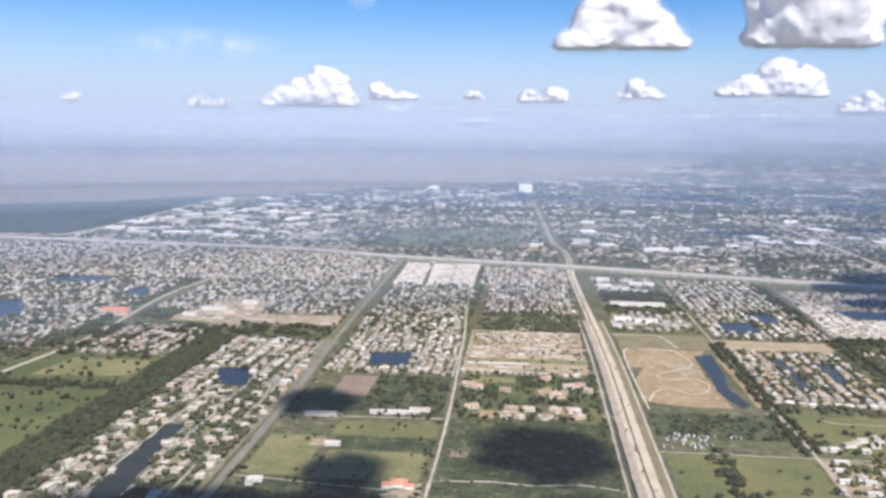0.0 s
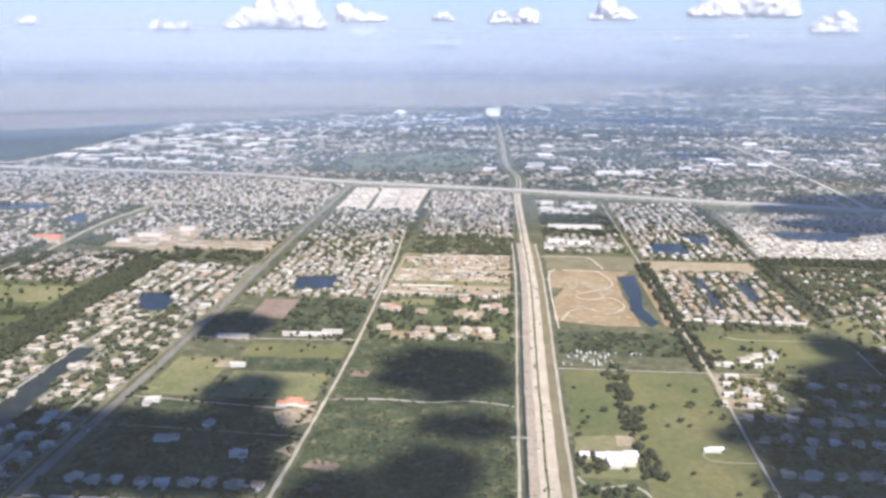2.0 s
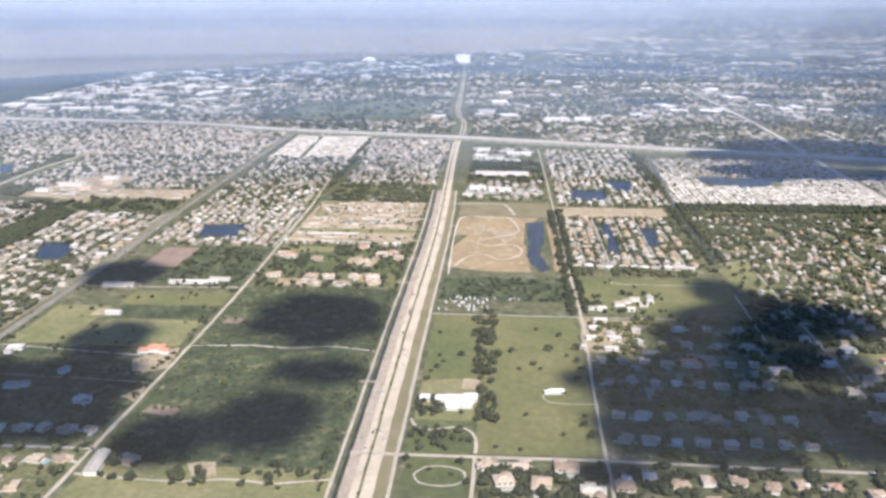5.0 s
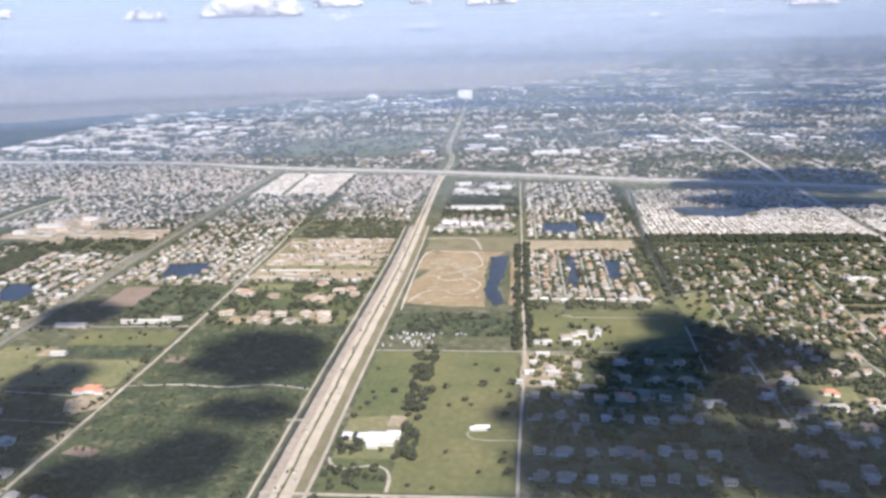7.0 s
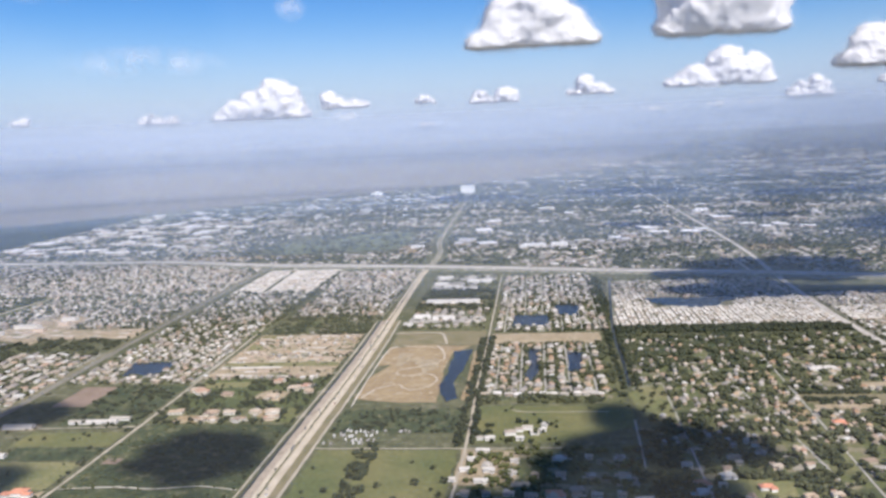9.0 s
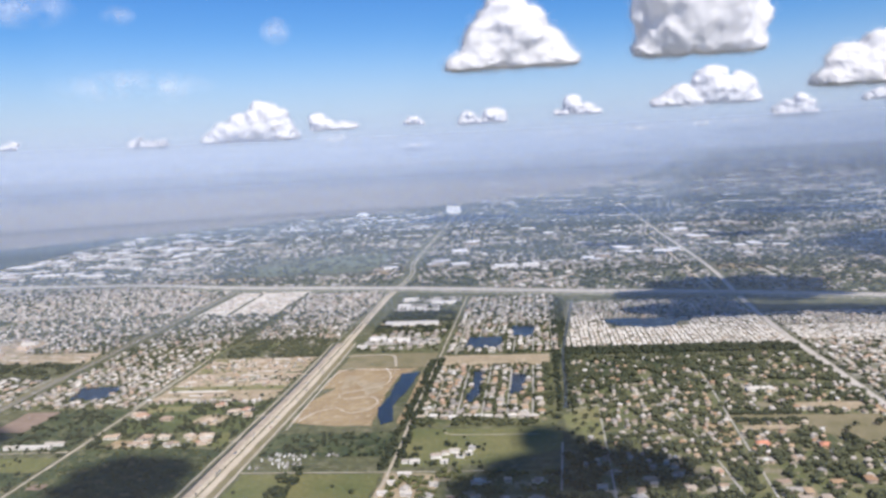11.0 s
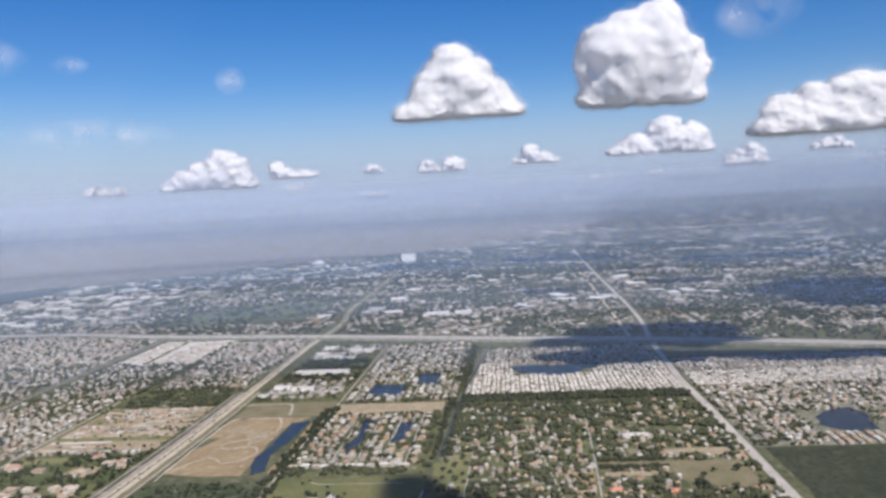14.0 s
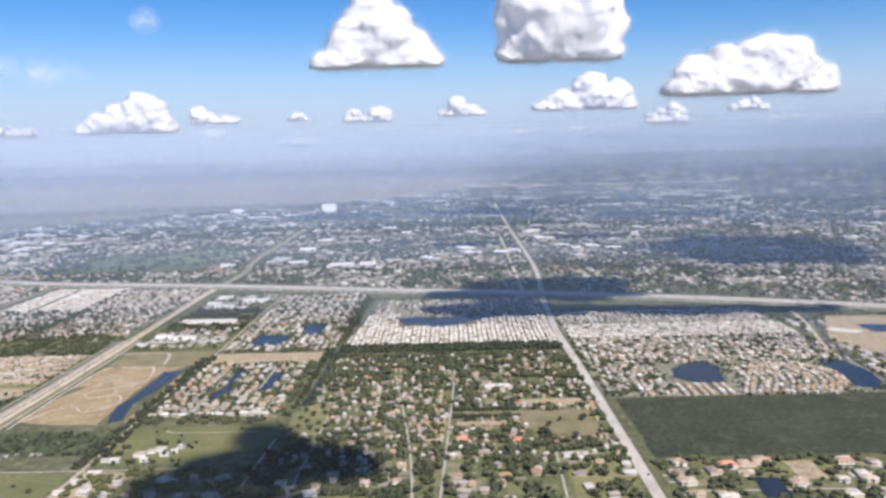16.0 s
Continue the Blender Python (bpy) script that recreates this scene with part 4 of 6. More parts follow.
# streets of the estates
for along in "xy":
    rows = [((c0 if along == "y" else (a0 + a1) / 2), ((a0 + a1) / 2 if along == "y" else c0), 0.12, 1.9 if along == "y" else a1 - a0, a1 - a0 if along == "y" else 1.9, 1.0, 0.0) for c0, a0, c1, a1, al in STREETS if al == along]
    quad = (np.array([(-.5, -.5, 0), (.5, -.5, 0), (.5, .5, 0), (-.5, .5, 0)]), np.array([(0, 1, 2, 3)]), np.array([0]))
    ob = scatter("residential_streets", quad, rows, [PAVED], "grid of narrow grey residential streets", "streets")

# ---- far country beyond the highway ----
def far_rows(count, x0, x1, y0, y1, size, lean=0.0):
    x, y = RNG.uniform(x0, x1, count), RNG.uniform(y0, y1, count)
    y = np.round(y / 26.0) * 26.0 + RNG.normal(0, 3.0, count) if size > 3 else y
    keep = np.ones(count, bool)
    keep &= y > np.interp(x, [p[0] for p in HIGHWAY], [p[1] for p in HIGHWAY]) + 40
    th = np.degrees(np.arctan2(x - MID[0], y - MID[1]))
    keep &= np.hypot(x - MID[0], y - MID[1]) < np.interp(th, [s[0] for s in SHORE], [s[1] for s in SHORE]) - 30
    keep &= (x > np.interp(y, [1869, 1945, 2304, 2940, 3110, 3420], [-1180, -1094, -1105, -1150, -1020, -800]) + 15)
    keep &= np.abs(th) < 42
    keep &= np.abs(x - np.interp(y, [p[1] for p in MAIN], [p[0] for p in MAIN])) > 20
    keep &= np.abs(x - np.interp(y, [1384, 1770, 2700, 3500, 4100], [668, 693, 708, 725, 738])) > 12
    keep &= ~((x > -330) & (x < -20) & (y > 1800) & (y < 2180))
    if lean:
        # towns and woods keep apart in broad drifts
        drift = np.array([noise.noise((a / 210.0, b_ / 120.0, 2.0)) + 0.5 * noise.noise((a / 60.0, b_ / 45.0, 6.0)) for a, b_ in zip(x, y)])
        keep &= RNG.random(count) < np.clip(0.62 + lean * drift, 0.08, 1)
    near = y < 2400
    keep &= ~near | free(x, y)
    return x[keep], y[keep]


def far_scatter(name, template, x, y, size, flat, mats, label, category):
    rows = []
    for a, b_ in zip(x, y):
        px, py, pz = settle(a, b_) if math.hypot(a - MID[0], b_ - MID[1]) > RISE else (a, b_, 0.0)
        s = size * RNG.uniform(0.7, 1.4)
        rows.append((px, py, pz, s * RNG.uniform(0.9, 1.3), s * RNG.uniform(0.7, 1.0), flat * RNG.uniform(0.7, 1.3), RNG.choice([0, math.pi / 2]) + RNG.normal(0, 0.2)))
    return scatter(name, template, rows, mats, label, category)


x, y = far_rows(10500, -1100, 2100, 1480, 2700, 8, 1.3)
far_scatter("far_houses", HIP, x, y, 7.2, 2.6, [WALL, ROOF_GREY], "distant suburb of grey and tan roofs", "houses")
x, y = far_rows(2400, -1100, 2300, 1480, 4100, 8, 1.3)
far_scatter("far_houses", HIP, x, y, 10, 3.0, [WALL, ROOF_WHITE], "distant white roofs in the haze", "houses")
x, y = far_rows(7000, -700, 2900, 2600, 4150, 8, 1.3)
far_scatter("far_houses", HIP, x, y, 10, 3.2, [WALL, ROOF_GREY], "distant roofs in the haze", "houses")
x, y = far_rows(1800, 720, 2100, 1000, 1500, 8, 1.0)
far_scatter("far_houses", HIP, x, y, 7.2, 2.6, [WALL, ROOF_GREY], "distant suburb of grey and tan roofs", "houses")
# industrial estate: long white flat roofs
for count, x0, x1, y0, y1 in ((120, -1100, -500, 1900, 3350), (40, -480, 0, 2500, 3650)):
    x, y = far_rows(count, x0, x1, y0, y1, 8)
    rows = [(a, b_, 0.0, RNG.uniform(18, 58), RNG.uniform(14, 30), RNG.uniform(5, 8), RNG.normal(0, 0.12) + RNG.choice([0, 0, 0, 1.57])) for a, b_ in zip(x, y)]
    scatter("industrial_sheds", FLAT, rows, [WALL, ROOF_FLAT], "large white flat-roofed warehouses", "warehouses")
x, y = far_rows(170, 100, 2300, 1850, 4600, 8)
far_scatter("commercial_blocks", FLAT, x, y, 32, 6.0, [WALL, ROOF_FLAT], "scattered pale flat-roofed commercial buildings", "buildings")

# the large white sheds of the industrial estate and round the arena: x, y, width, depth, turn
SHEDS = ((-1040, 1993, 60, 34, 0.5), (-1034, 2121, 40, 30, 0.5), (-850, 1935, 84, 44, 0.15), (-790, 1952, 56, 36, 0.15), (-712, 1898, 74, 34, 0.1), (-990, 2364, 70, 40, 0.5), (-940, 2440, 80, 36, 0.5),
         (-956, 2556, 60, 40, 0.5), (-1100, 2506, 34, 50, 0.5), (-1074, 2625, 30, 40, 0.5), (-1068, 2780, 50, 50, 0.4), (-1110, 2970, 60, 60, 0.4), (-876, 2563, 70, 50, 0.3), (-771, 2481, 66, 56, 0.2), (-672, 2469, 42, 90, 0.1),
         (-978, 3034, 60, 70, 0.3), (-865, 2771, 70, 80, 0.2), (-830, 2894, 50, 60, 0.2), (-659, 2681, 50, 70, 0.1), (-823, 2245, 80, 40, 0.3), (-793, 2111, 50, 26, 0.2), (-661, 2017, 40, 24, 0.1), (-666, 2298, 50, 40, 0.2), (-606, 2182, 40, 26, 0.1),
         (-240, 3370, 130, 90, 0.0), (-120, 3480, 110, 60, 0.0), (-110, 2886, 230, 36, 0.0), (-420, 3013, 70, 50, 0.0), (-520, 3020, 50, 40, 0.1), (-640, 3560, 60, 60, 0.1), (-235, 3640, 150, 50, 0.0), (322, 2742, 80, 30, 0.0), (-100, 3230, 150, 40, 0.0), (90, 2930, 60, 40, 0.0), (-330, 3160, 100, 40, 0.0))
for x, y, w, d, turn in SHEDS:
    w, d = w * 0.8, d * 0.66
    ob = tagged(new("warehouse"), "large white flat-roofed warehouse in the far industrial estate", "warehouse", "far white warehouses")
    ob.matrix_world = pose(x, y, 0, 0, 0, math.degrees(turn))
    k = [(-w / 2, -d / 2), (w / 2, -d / 2), (w / 2, d / 2), (-w / 2, d / 2)]
    part("wall", mesh_np("wall", np.array([(*p, z) for z in (0.0, 7.0) for p in k]), np.array([(0, 1, 5, 4), (1, 2, 6, 5), (2, 3, 7, 6), (3, 0, 4, 7)]), [WALL]), ob)
    part("roof", mesh_np("roof", np.array([(*p, 7.0) for p in k] + [(-w / 2, 0, 8.2), (w / 2, 0, 8.2)]), np.array([(0, 1, 5, 4), (2, 3, 4, 5), (1, 2, 5, 5), (3, 0, 4, 4)]), [ROOF_FLAT]), ob)

# ---- trees ----
T = (1 + 5 ** 0.5) / 2
ICO_V = np.array([(-1, T, 0), (1, T, 0), (-1, -T, 0), (1, -T, 0), (0, -1, T), (0, 1, T), (0, -1, -T), (0, 1, -T), (T, 0, -1), (T, 0, 1), (-T, 0, -1), (-T, 0, 1)]) / math.hypot(1, T)
ICO_F = np.array([(0, 11, 5), (0, 5, 1), (0, 1, 7), (0, 7, 10), (0, 10, 11), (1, 5, 9), (5, 11, 4), (11, 10, 2), (10, 7, 6), (7, 1, 8), (3, 9, 4), (3, 4, 2), (3, 2, 6), (3, 6, 8), (3, 8, 9), (4, 9, 5), (2, 4, 11), (6, 2, 10), (8, 6, 7), (9, 8, 1)])


OCT_V = np.array([(1, 0, 0), (-1, 0, 0), (0, 1, 0), (0, -1, 0), (0, 0, 1), (0, 0, -1)], float)
OCT_F = np.array([(0, 2, 4), (2, 1, 4), (1, 3, 4), (3, 0, 4), (2, 0, 5), (1, 2, 5), (3, 1, 5), (0, 3, 5)])


def crown_template(blobs, seed, rough=0.28, fine=False):
    """A ragged crown one unit wide and one high, of several uneven clumps."""
    r = np.random.default_rng(seed)
    v, f = [], []
    for i in range(blobs):
        a, q = i * 2.4 + r.uniform(0, 1), (0.0 if blobs == 1 else 0.26 * r.uniform(0.5, 1.2))
        c = np.array([q * math.cos(a), q * math.sin(a), 0.5 + r.uniform(-0.12, 0.2)])
        s = np.array([1, 1, 0.85]) * (0.48 if blobs == 1 else r.uniform(0.22, 0.34))
        bv, bf = (ICO_V, ICO_F) if fine else (OCT_V @ np.linalg.qr(r.normal(size=(3, 3)))[0] * 1.12, OCT_F)
        f.append(bf + len(bv) * i)
        v.append(c + bv * s * r.uniform(1 - rough, 1 + rough, (len(bv), 1)))
    return np.concatenate(v), np.concatenate(f), np.zeros(len(bf) * blobs, int)


def tree_rows(x, y, size, z=0.0):
    k = len(x)
    s = size * RNG.uniform(0.55, 1.45, k)
    return np.c_[x, y, np.full(k, z) - 0.1 * s, s * RNG.uniform(0.9, 1.2, k), s * RNG.uniform(0.9, 1.2, k), s * RNG.uniform(0.8, 1.15, k), RNG.uniform(0, 6.28, k)]


def woods(x0, x1, y0, y1, per, size, blobs=4, mat_=None, label="dense dark green trees", slack=None, clump=0.0):
    """Trees strewn over a box, one to so many square metres, keeping off roads, water and houses."""
    k = int((x1 - x0) * (y1 - y0) / per)
    x, y = RNG.uniform(x0, x1, k), RNG.uniform(y0, y1, k)
    keep = free(x, y)
    if clump:
        g = np.array([noise.noise((a / clump, b_ / clump, 5.0)) for a, b_ in zip(x, y)])
        keep &= RNG.random(k) < np.clip(0.5 + 1.6 * g, 0.02, 1)
    scatter("trees", crown_template(blobs, int(abs(x0 * 3 + y0)) % 97, fine=y0 < 640 and size > 3), tree_rows(x[keep], y[keep], size), [mat_ or LEAF], label, "trees")


# belts and rows
woods(-388, -348, 380, 950, 9, 6.0, 5, label="broad belt of dark trees between field and houses")
woods(-540, -392, 850, 1000, 22, 6.0, 4, clump=30)
woods(-392, -240, 940, 1030, 26, 5.0, 4, clump=18)
woods(219, 234, 640, 1000, 13, 4.8, 5, label="row of dark trees along the lane")
woods(362, 384, 440, 800, 30, 4.6, 5, label="dark trees along the lane", clump=20)
woods(364, 384, 800, 1400, 13, 4.6, 4, label="dark trees lining the canal")
woods(380, 660, 1010, 1046, 11, 5.0, 4, label="dark hedge of trees south of the mobile homes")
woods(-540, -392, 520, 850, 160, 5.0, 4, clump=22)
woods(-540, -395, 735, 748, 12, 5.0, 4)
woods(-560, -392, 380, 520, 20, 6.0, 4)
woods(-75, -68, 395, 720, 22, 3.0, 4, label="ragged hedge along the sandy road", clump=14)
woods(66, 71.5, 380, 1040, 9, 2.0, 3, label="bushes along the canal bank", clump=10)
woods(-210, -207, 430, 800, 14, 2.6, 3, label="hedge along the road", clump=14)
woods(143, 159, 580, 650, 10, 4.8, 5, clump=8, label="dense clump of dark trees in the pasture")
woods(146, 162, 525, 572, 10, 4.8, 5, clump=8, label="dense clump of dark trees in the pasture")
woods(150, 161, 458, 508, 8, 4.8, 5, clump=8, label="dense row of dark trees beside the white hall")
woods(112, 127, 466, 492, 12, 3.6, 5, label="dark garden trees beside the white hall")
woods(112, 147, 426, 448, 26, 4.0, 5, label="park trees inside the drive loop", clump=9)
woods(154, 500, 350, 416, 8, 4.2, 5, label="garden trees south of the cross road", clump=12)
woods(-60, -8, 396, 430, 12, 3.4, 4, label="dark trees beside the sandy road", clump=14)
woods(-205, -70, 340, 392, 60, 4.0, 5, label="garden trees behind the villas", clump=14)
woods(-58, 74, 380, 404, 40, 4.5, 5, label="trees beside a track", clump=12)
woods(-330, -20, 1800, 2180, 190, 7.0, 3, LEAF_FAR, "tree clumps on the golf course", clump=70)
woods(232, 300, 640, 700, 60, 4.0, 5, label="trees round the farm buildings", clump=10)
# gardens
for x0, x1, y0, y1, per, size in ((-346, -222, 380, 960, 10, 4.4), (-212, -72, 822, 1000, 15, 3.8), (-215, -70, 1000, 1345, 10, 4.8), (-60, 72, 1034, 1132, 14, 5.0), (-60, 72, 1132, 1345, 11, 4.8),
                                  (-88, 72, 1345, 1545, 16, 4.0), (232, 360, 750, 968, 8, 4.2), (232, 378, 1026, 1450, 12, 4.4), (378, 500, 424, 700, 22, 5.0),
                                  (378, 652, 640, 880, 17, 5.2), (378, 652, 880, 1000, 12, 5.2), (500, 652, 420, 700, 22, 5.4), (382, 654, 1046, 1150, 34, 2.6), (382, 656, 1150, 1390, 22, 3.8), (664, 740, 806, 1062, 9, 3.8), (740, 960, 930, 1062, 12, 3.8), (800, 960, 800, 930, 24, 3.2),
                                  (664, 960, 1062, 1250, 32, 3.6), (668, 960, 420, 642, 18, 4.6), (960, 1400, 420, 1200, 50, 5.0), (-520, -235, 1030, 1340, 11, 5.2), (-620, -240, 1340, 1700, 13, 5.0),
                                  (-1000, -545, 800, 1340, 13, 5.6), (-1300, -620, 1340, 1740, 20, 5.6), (111, 222, 1046, 1480, 26, 4.5), (-212, -70, 384, 424, 30, 4.5), (-1000, -545, 500, 800, 40, 6.0)):
    woods(x0, x1, y0, y1, per, size, 4 if y0 < 800 else 3 if y0 < 1000 else 2, LEAF_GARDEN, label="garden trees between the houses", clump=18)
for y0, y1 in ((749, 757), (770, 777)):
    scatter("plant_rows", crown_template(3, 12), tree_rows(RNG.uniform(517, 577, 150), RNG.uniform(y0, y1, 150), 3.2), [LEAF], "dark close-set rows of nursery plants", "plants")
woods(-64, 66, 850, 1030, 80, 2.8, 3, label="nursery shrubs between pale plots", clump=10)
woods(590, 606, 694, 712, 8, 6.0, 5, label="clump of big dark trees beside houses")
woods(372, 402, 716, 800, 170, 4.0, 4, label="scattered trees on a meadow lot")
woods(352, 500, 520, 640, 16, 4.4, 4, LEAF, "garden trees between the houses", clump=14)
woods(232, 358, 424, 640, 24, 4.2, 4, LEAF_LIGHT, "garden trees between the villas", clump=14)
woods(112, 221, 1134, 1208, 12, 5.0, 3, LEAF, "dark trees behind the warehouses", clump=24)
woods(112, 221, 1240, 1322, 10, 5.0, 3, LEAF, "dark trees behind the warehouses", clump=30)
# scrub in the fields
woods(-60, 72, 430, 700, 22, 2.4, 2, LEAF_LIGHT, "low scrub bushes", clump=12)
woods(-200, -72, 430, 556, 30, 2.6, 2, LEAF, "low scrub bushes", clump=14)
woods(-60, 72, 744, 842, 22, 4.0, 4, LEAF, "field bushes and trees", clump=26)
woods(-145, -72, 690, 820, 26, 3.4, 3, LEAF, "field bushes and trees", clump=16)
woods(-62, 72, 698, 742, 22, 4.2, 4, LEAF, "garden trees between the houses", clump=10)
woods(112, 222, 676, 736, 22, 3.0, 3, LEAF, "scrub bushes", clump=14)
woods(-205, -72, 556, 700, 260, 3.4, 3, LEAF, "hedge bushes", clump=16)
# far trees
x, y = far_rows(3600, 720, 2100, 1000, 1460, 2)
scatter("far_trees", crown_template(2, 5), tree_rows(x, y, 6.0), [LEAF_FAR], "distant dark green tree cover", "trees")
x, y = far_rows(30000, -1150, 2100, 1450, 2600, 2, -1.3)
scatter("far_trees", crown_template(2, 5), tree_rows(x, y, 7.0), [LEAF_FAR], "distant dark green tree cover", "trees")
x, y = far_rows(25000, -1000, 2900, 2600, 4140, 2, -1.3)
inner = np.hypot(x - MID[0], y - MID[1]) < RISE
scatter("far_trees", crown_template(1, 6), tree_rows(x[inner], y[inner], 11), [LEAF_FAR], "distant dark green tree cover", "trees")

# the farthest towns and woods, on the rising rim of the land
def rim_scatter(name, template, count, size, flat, mats, label, category):
    rows = []
    while len(rows) < count:
        th, r = RNG.uniform(-6, 36), 4150 * (1 + RNG.random() ** 1.5 * 2.2)
        if r > np.interp(th, [s[0] for s in SHORE], [s[1] for s in SHORE]) - 60 and th < 10.5:
            continue
        k = sight(r)
        q = k / r
        s = size * RNG.uniform(0.6, 1.5)
        z = float(lift(np.array(k)))
        rows.append((MID[0] + k * math.sin(radians(th)), MID[1] + k * math.cos(radians(th)), z - 0.3, s * q * RNG.uniform(1, 1.8), s * q, flat * q, RNG.normal(0, 0.2)))
    scatter(name, template, rows, mats, label, category)


rim_scatter("far_houses", FLAT, 1700, 22, 8, [WALL, ROOF_GREY], "the farthest roofs, small in the haze", "houses")
rim_scatter("far_houses", FLAT, 220, 50, 12, [WALL, ROOF_FLAT], "the farthest pale buildings, small in the haze", "buildings")
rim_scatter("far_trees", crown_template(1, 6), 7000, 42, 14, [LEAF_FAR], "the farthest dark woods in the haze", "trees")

# pale towns far out on the plain: x, y, spread across and along, count, size
for tx, ty, sx, sy, count, size in ((1030, 6150, 300, 170, 46, 60), (1235, 3650, 110, 40, 16, 34), (2100, 6000, 560, 130, 50, 70), (1900, 4700, 260, 90, 24, 44), (640, 3150, 60, 60, 8, 30)):
    rows = []
    for _ in range(count):
        ax, ay = tx + RNG.uniform(-sx, sx), ty + RNG.uniform(-sy, sy)
        px, py, pz = settle(ax, ay)
        q = math.hypot(px - MID[0], py - MID[1]) / math.hypot(ax - MID[0], ay - MID[1])
        rows.append((px, py, pz - 0.3, size * q * RNG.uniform(0.7, 1.8), size * q * RNG.uniform(0.5, 1.0), 9 * q, RNG.normal(0, 0.1)))
    scatter("far_buildings", FLAT, rows, [WALL, ROOF_FLAT], "cluster of pale commercial roofs far out in the haze", "buildings")

# ---- clouds ----
def vapour(name, tone, through):
    """Bright droplets: light is thrown back and let through in about equal parts."""
    m, n, l, b = mat_new(name, 1.0, 0.0)
    col = ramp(n, l, noise_at(n, l, 120.0), [(0.3, tuple(c - 0.02 for c in tone)), (0.7, tone)])
    dif, trl, ms = n.new("ShaderNodeBsdfDiffuse"), n.new("ShaderNodeBsdfTranslucent"), n.new("ShaderNodeMixShader")
    ms.inputs[0].default_value = through
    for k in (dif, trl):
        l.new(col, k.inputs[0])
    l.new(dif.outputs[0], ms.inputs[1])
    l.new(trl.outputs[0], ms.inputs[2])
    l.new(ms.outputs[0], n["Material Output"].inputs[0])
    return m


CLOUD = vapour("cloud", (0.90, 0.90, 0.915), 0.47)
VAPOUR = vapour("cloud_vapour", (0.96, 0.96, 0.97), 0.5)


def cloud(x, y, z, w, d, h, seed, lobes=70, label="white cumulus cloud with a flat grey base", peaks=None, full=False, mist=0, grain=2.2, foot=0.8):
    """A heap of billows over a flat base at z, w wide, d deep, h high, grown into one skin. peaks: place across (-0.5 to 0.5) and height (0 to 1) of its towers."""
    r = np.random.default_rng(seed)
    bm = bmesh.new()
    bmesh.ops.create_icosphere(bm, subdivisions=2, radius=1.0)
    bv = np.array([v.co for v in bm.verts])
    bf = np.array([[v.index for v in f.verts] for f in bm.faces])
    bm.free()
    vs, fs = [], []
    peaks = peaks or [(-0.34, 0.7), (-0.12, r.uniform(0.7, 1.0)), (0.1, 1.0), (0.33, r.uniform(0.6, 0.9))]
    for i in range(lobes):
        u, v_ = r.uniform(-0.46, 0.46), r.uniform(-0.46, 0.46)
        if full and u * u + v_ * v_ > 0.2:
            continue
        top = max(p * math.exp(-((u - c) / 0.15) ** 2) for c, p in peaks) * (1 - (abs(v_) * 1.7) ** 2)
        top = max(top, 0.16) * (1 - abs(u * 2) ** 4)
        s = h * r.uniform(0.12, 0.22) * (0.65 + 0.55 * top)
        if full:
            s = min(w, d) * r.uniform(0.09, 0.17)
        zz = max(0.0, r.uniform(0, 1) ** 0.7 * (top * h - 1.2 * s))
        p = bv * s * (1.35, 1.35, 1.0) + (u * w, v_ * d, zz + s * 0.55)
        fs.append(bf + len(bv) * len(vs))
        vs.append(p)
    ob = new("cloud", mesh_np("cloud", np.concatenate(vs), np.concatenate(fs), [CLOUD]))
    grow = ob.modifiers.new("grow", "REMESH")
    grow.mode, grow.voxel_size = "VOXEL", max(3.0, h / (20.0 if full else 46.0))
    soft = ob.modifiers.new("soft", "SMOOTH")
    soft.factor, soft.iterations = 0.6, 22
    me = bpy.data.meshes.new_from_object(ob.evaluated_get(bpy.context.evaluated_depsgraph_get()))
    bm = bmesh.new()
    bm.from_mesh(me)
    left, groups = set(bm.verts), []
    while left:
        todo, seen = [left.pop()], []
        while todo:
            v = todo.pop()
            seen.append(v)
            for e in v.link_edges:
                o = e.other_vert(v)
                if o in left:
                    left.discard(o)
                    todo.append(o)
        groups.append(seen)
    groups.sort(key=len)
    for g in groups[:-1]:
        for v in g:
            bm.verts.remove(v)
    bm.to_mesh(me)
    bm.free()
    old = ob.data
    ob.modifiers.clear()
    ob.data = me
    bpy.data.meshes.remove(old)
    co = np.zeros(len(me.vertices) * 3, np.float32)
    no = np.zeros(len(me.vertices) * 3, np.float32)
    me.vertices.foreach_get("co", co)
    me.vertices.foreach_get("normal", no)
    co, no = co.reshape(-1, 3), no.reshape(-1, 3)
    k = (3.2 if full else 2.5) / h
    puff = np.array([noise.turbulence(Vector(p * k) + Vector((seed, 0, 0)), 4 if full else 3, False, noise_basis="PERLIN_ORIGINAL", amplitude_scale=0.48, frequency_scale=2.1) for p in co])
    co = co + no * ((puff - 0.45) * h * (0.34 if full else 0.08))[:, None]
    low = (0.0 if full else 0.07) * h
    if not full:
        co[:, :2] *= (foot + (1 - foot) * np.clip(co[:, 2] / (0.5 * h), 0, 1) ** 0.8)[:, None]
    co[:, 2] = np.where(co[:, 2] < low, (co[:, 2] - low) * 0.12, co[:, 2] - low)
    if not full:
        # the base is tilted edge-on to the flight line, hiding its shaded underside
        co[:, 2] += (z - 210.0) / math.hypot(x - MID[0], y - MID[1]) * (co[:, 1] + 0.3 * d) * 1.1
    me.vertices.foreach_set("co", co.astype(np.float32).ravel())
    me.update()
    skin = np.zeros(len(co) * 3, np.float32)
    me.vertices.foreach_get("normal", skin)
    skin = skin.reshape(-1, 3)
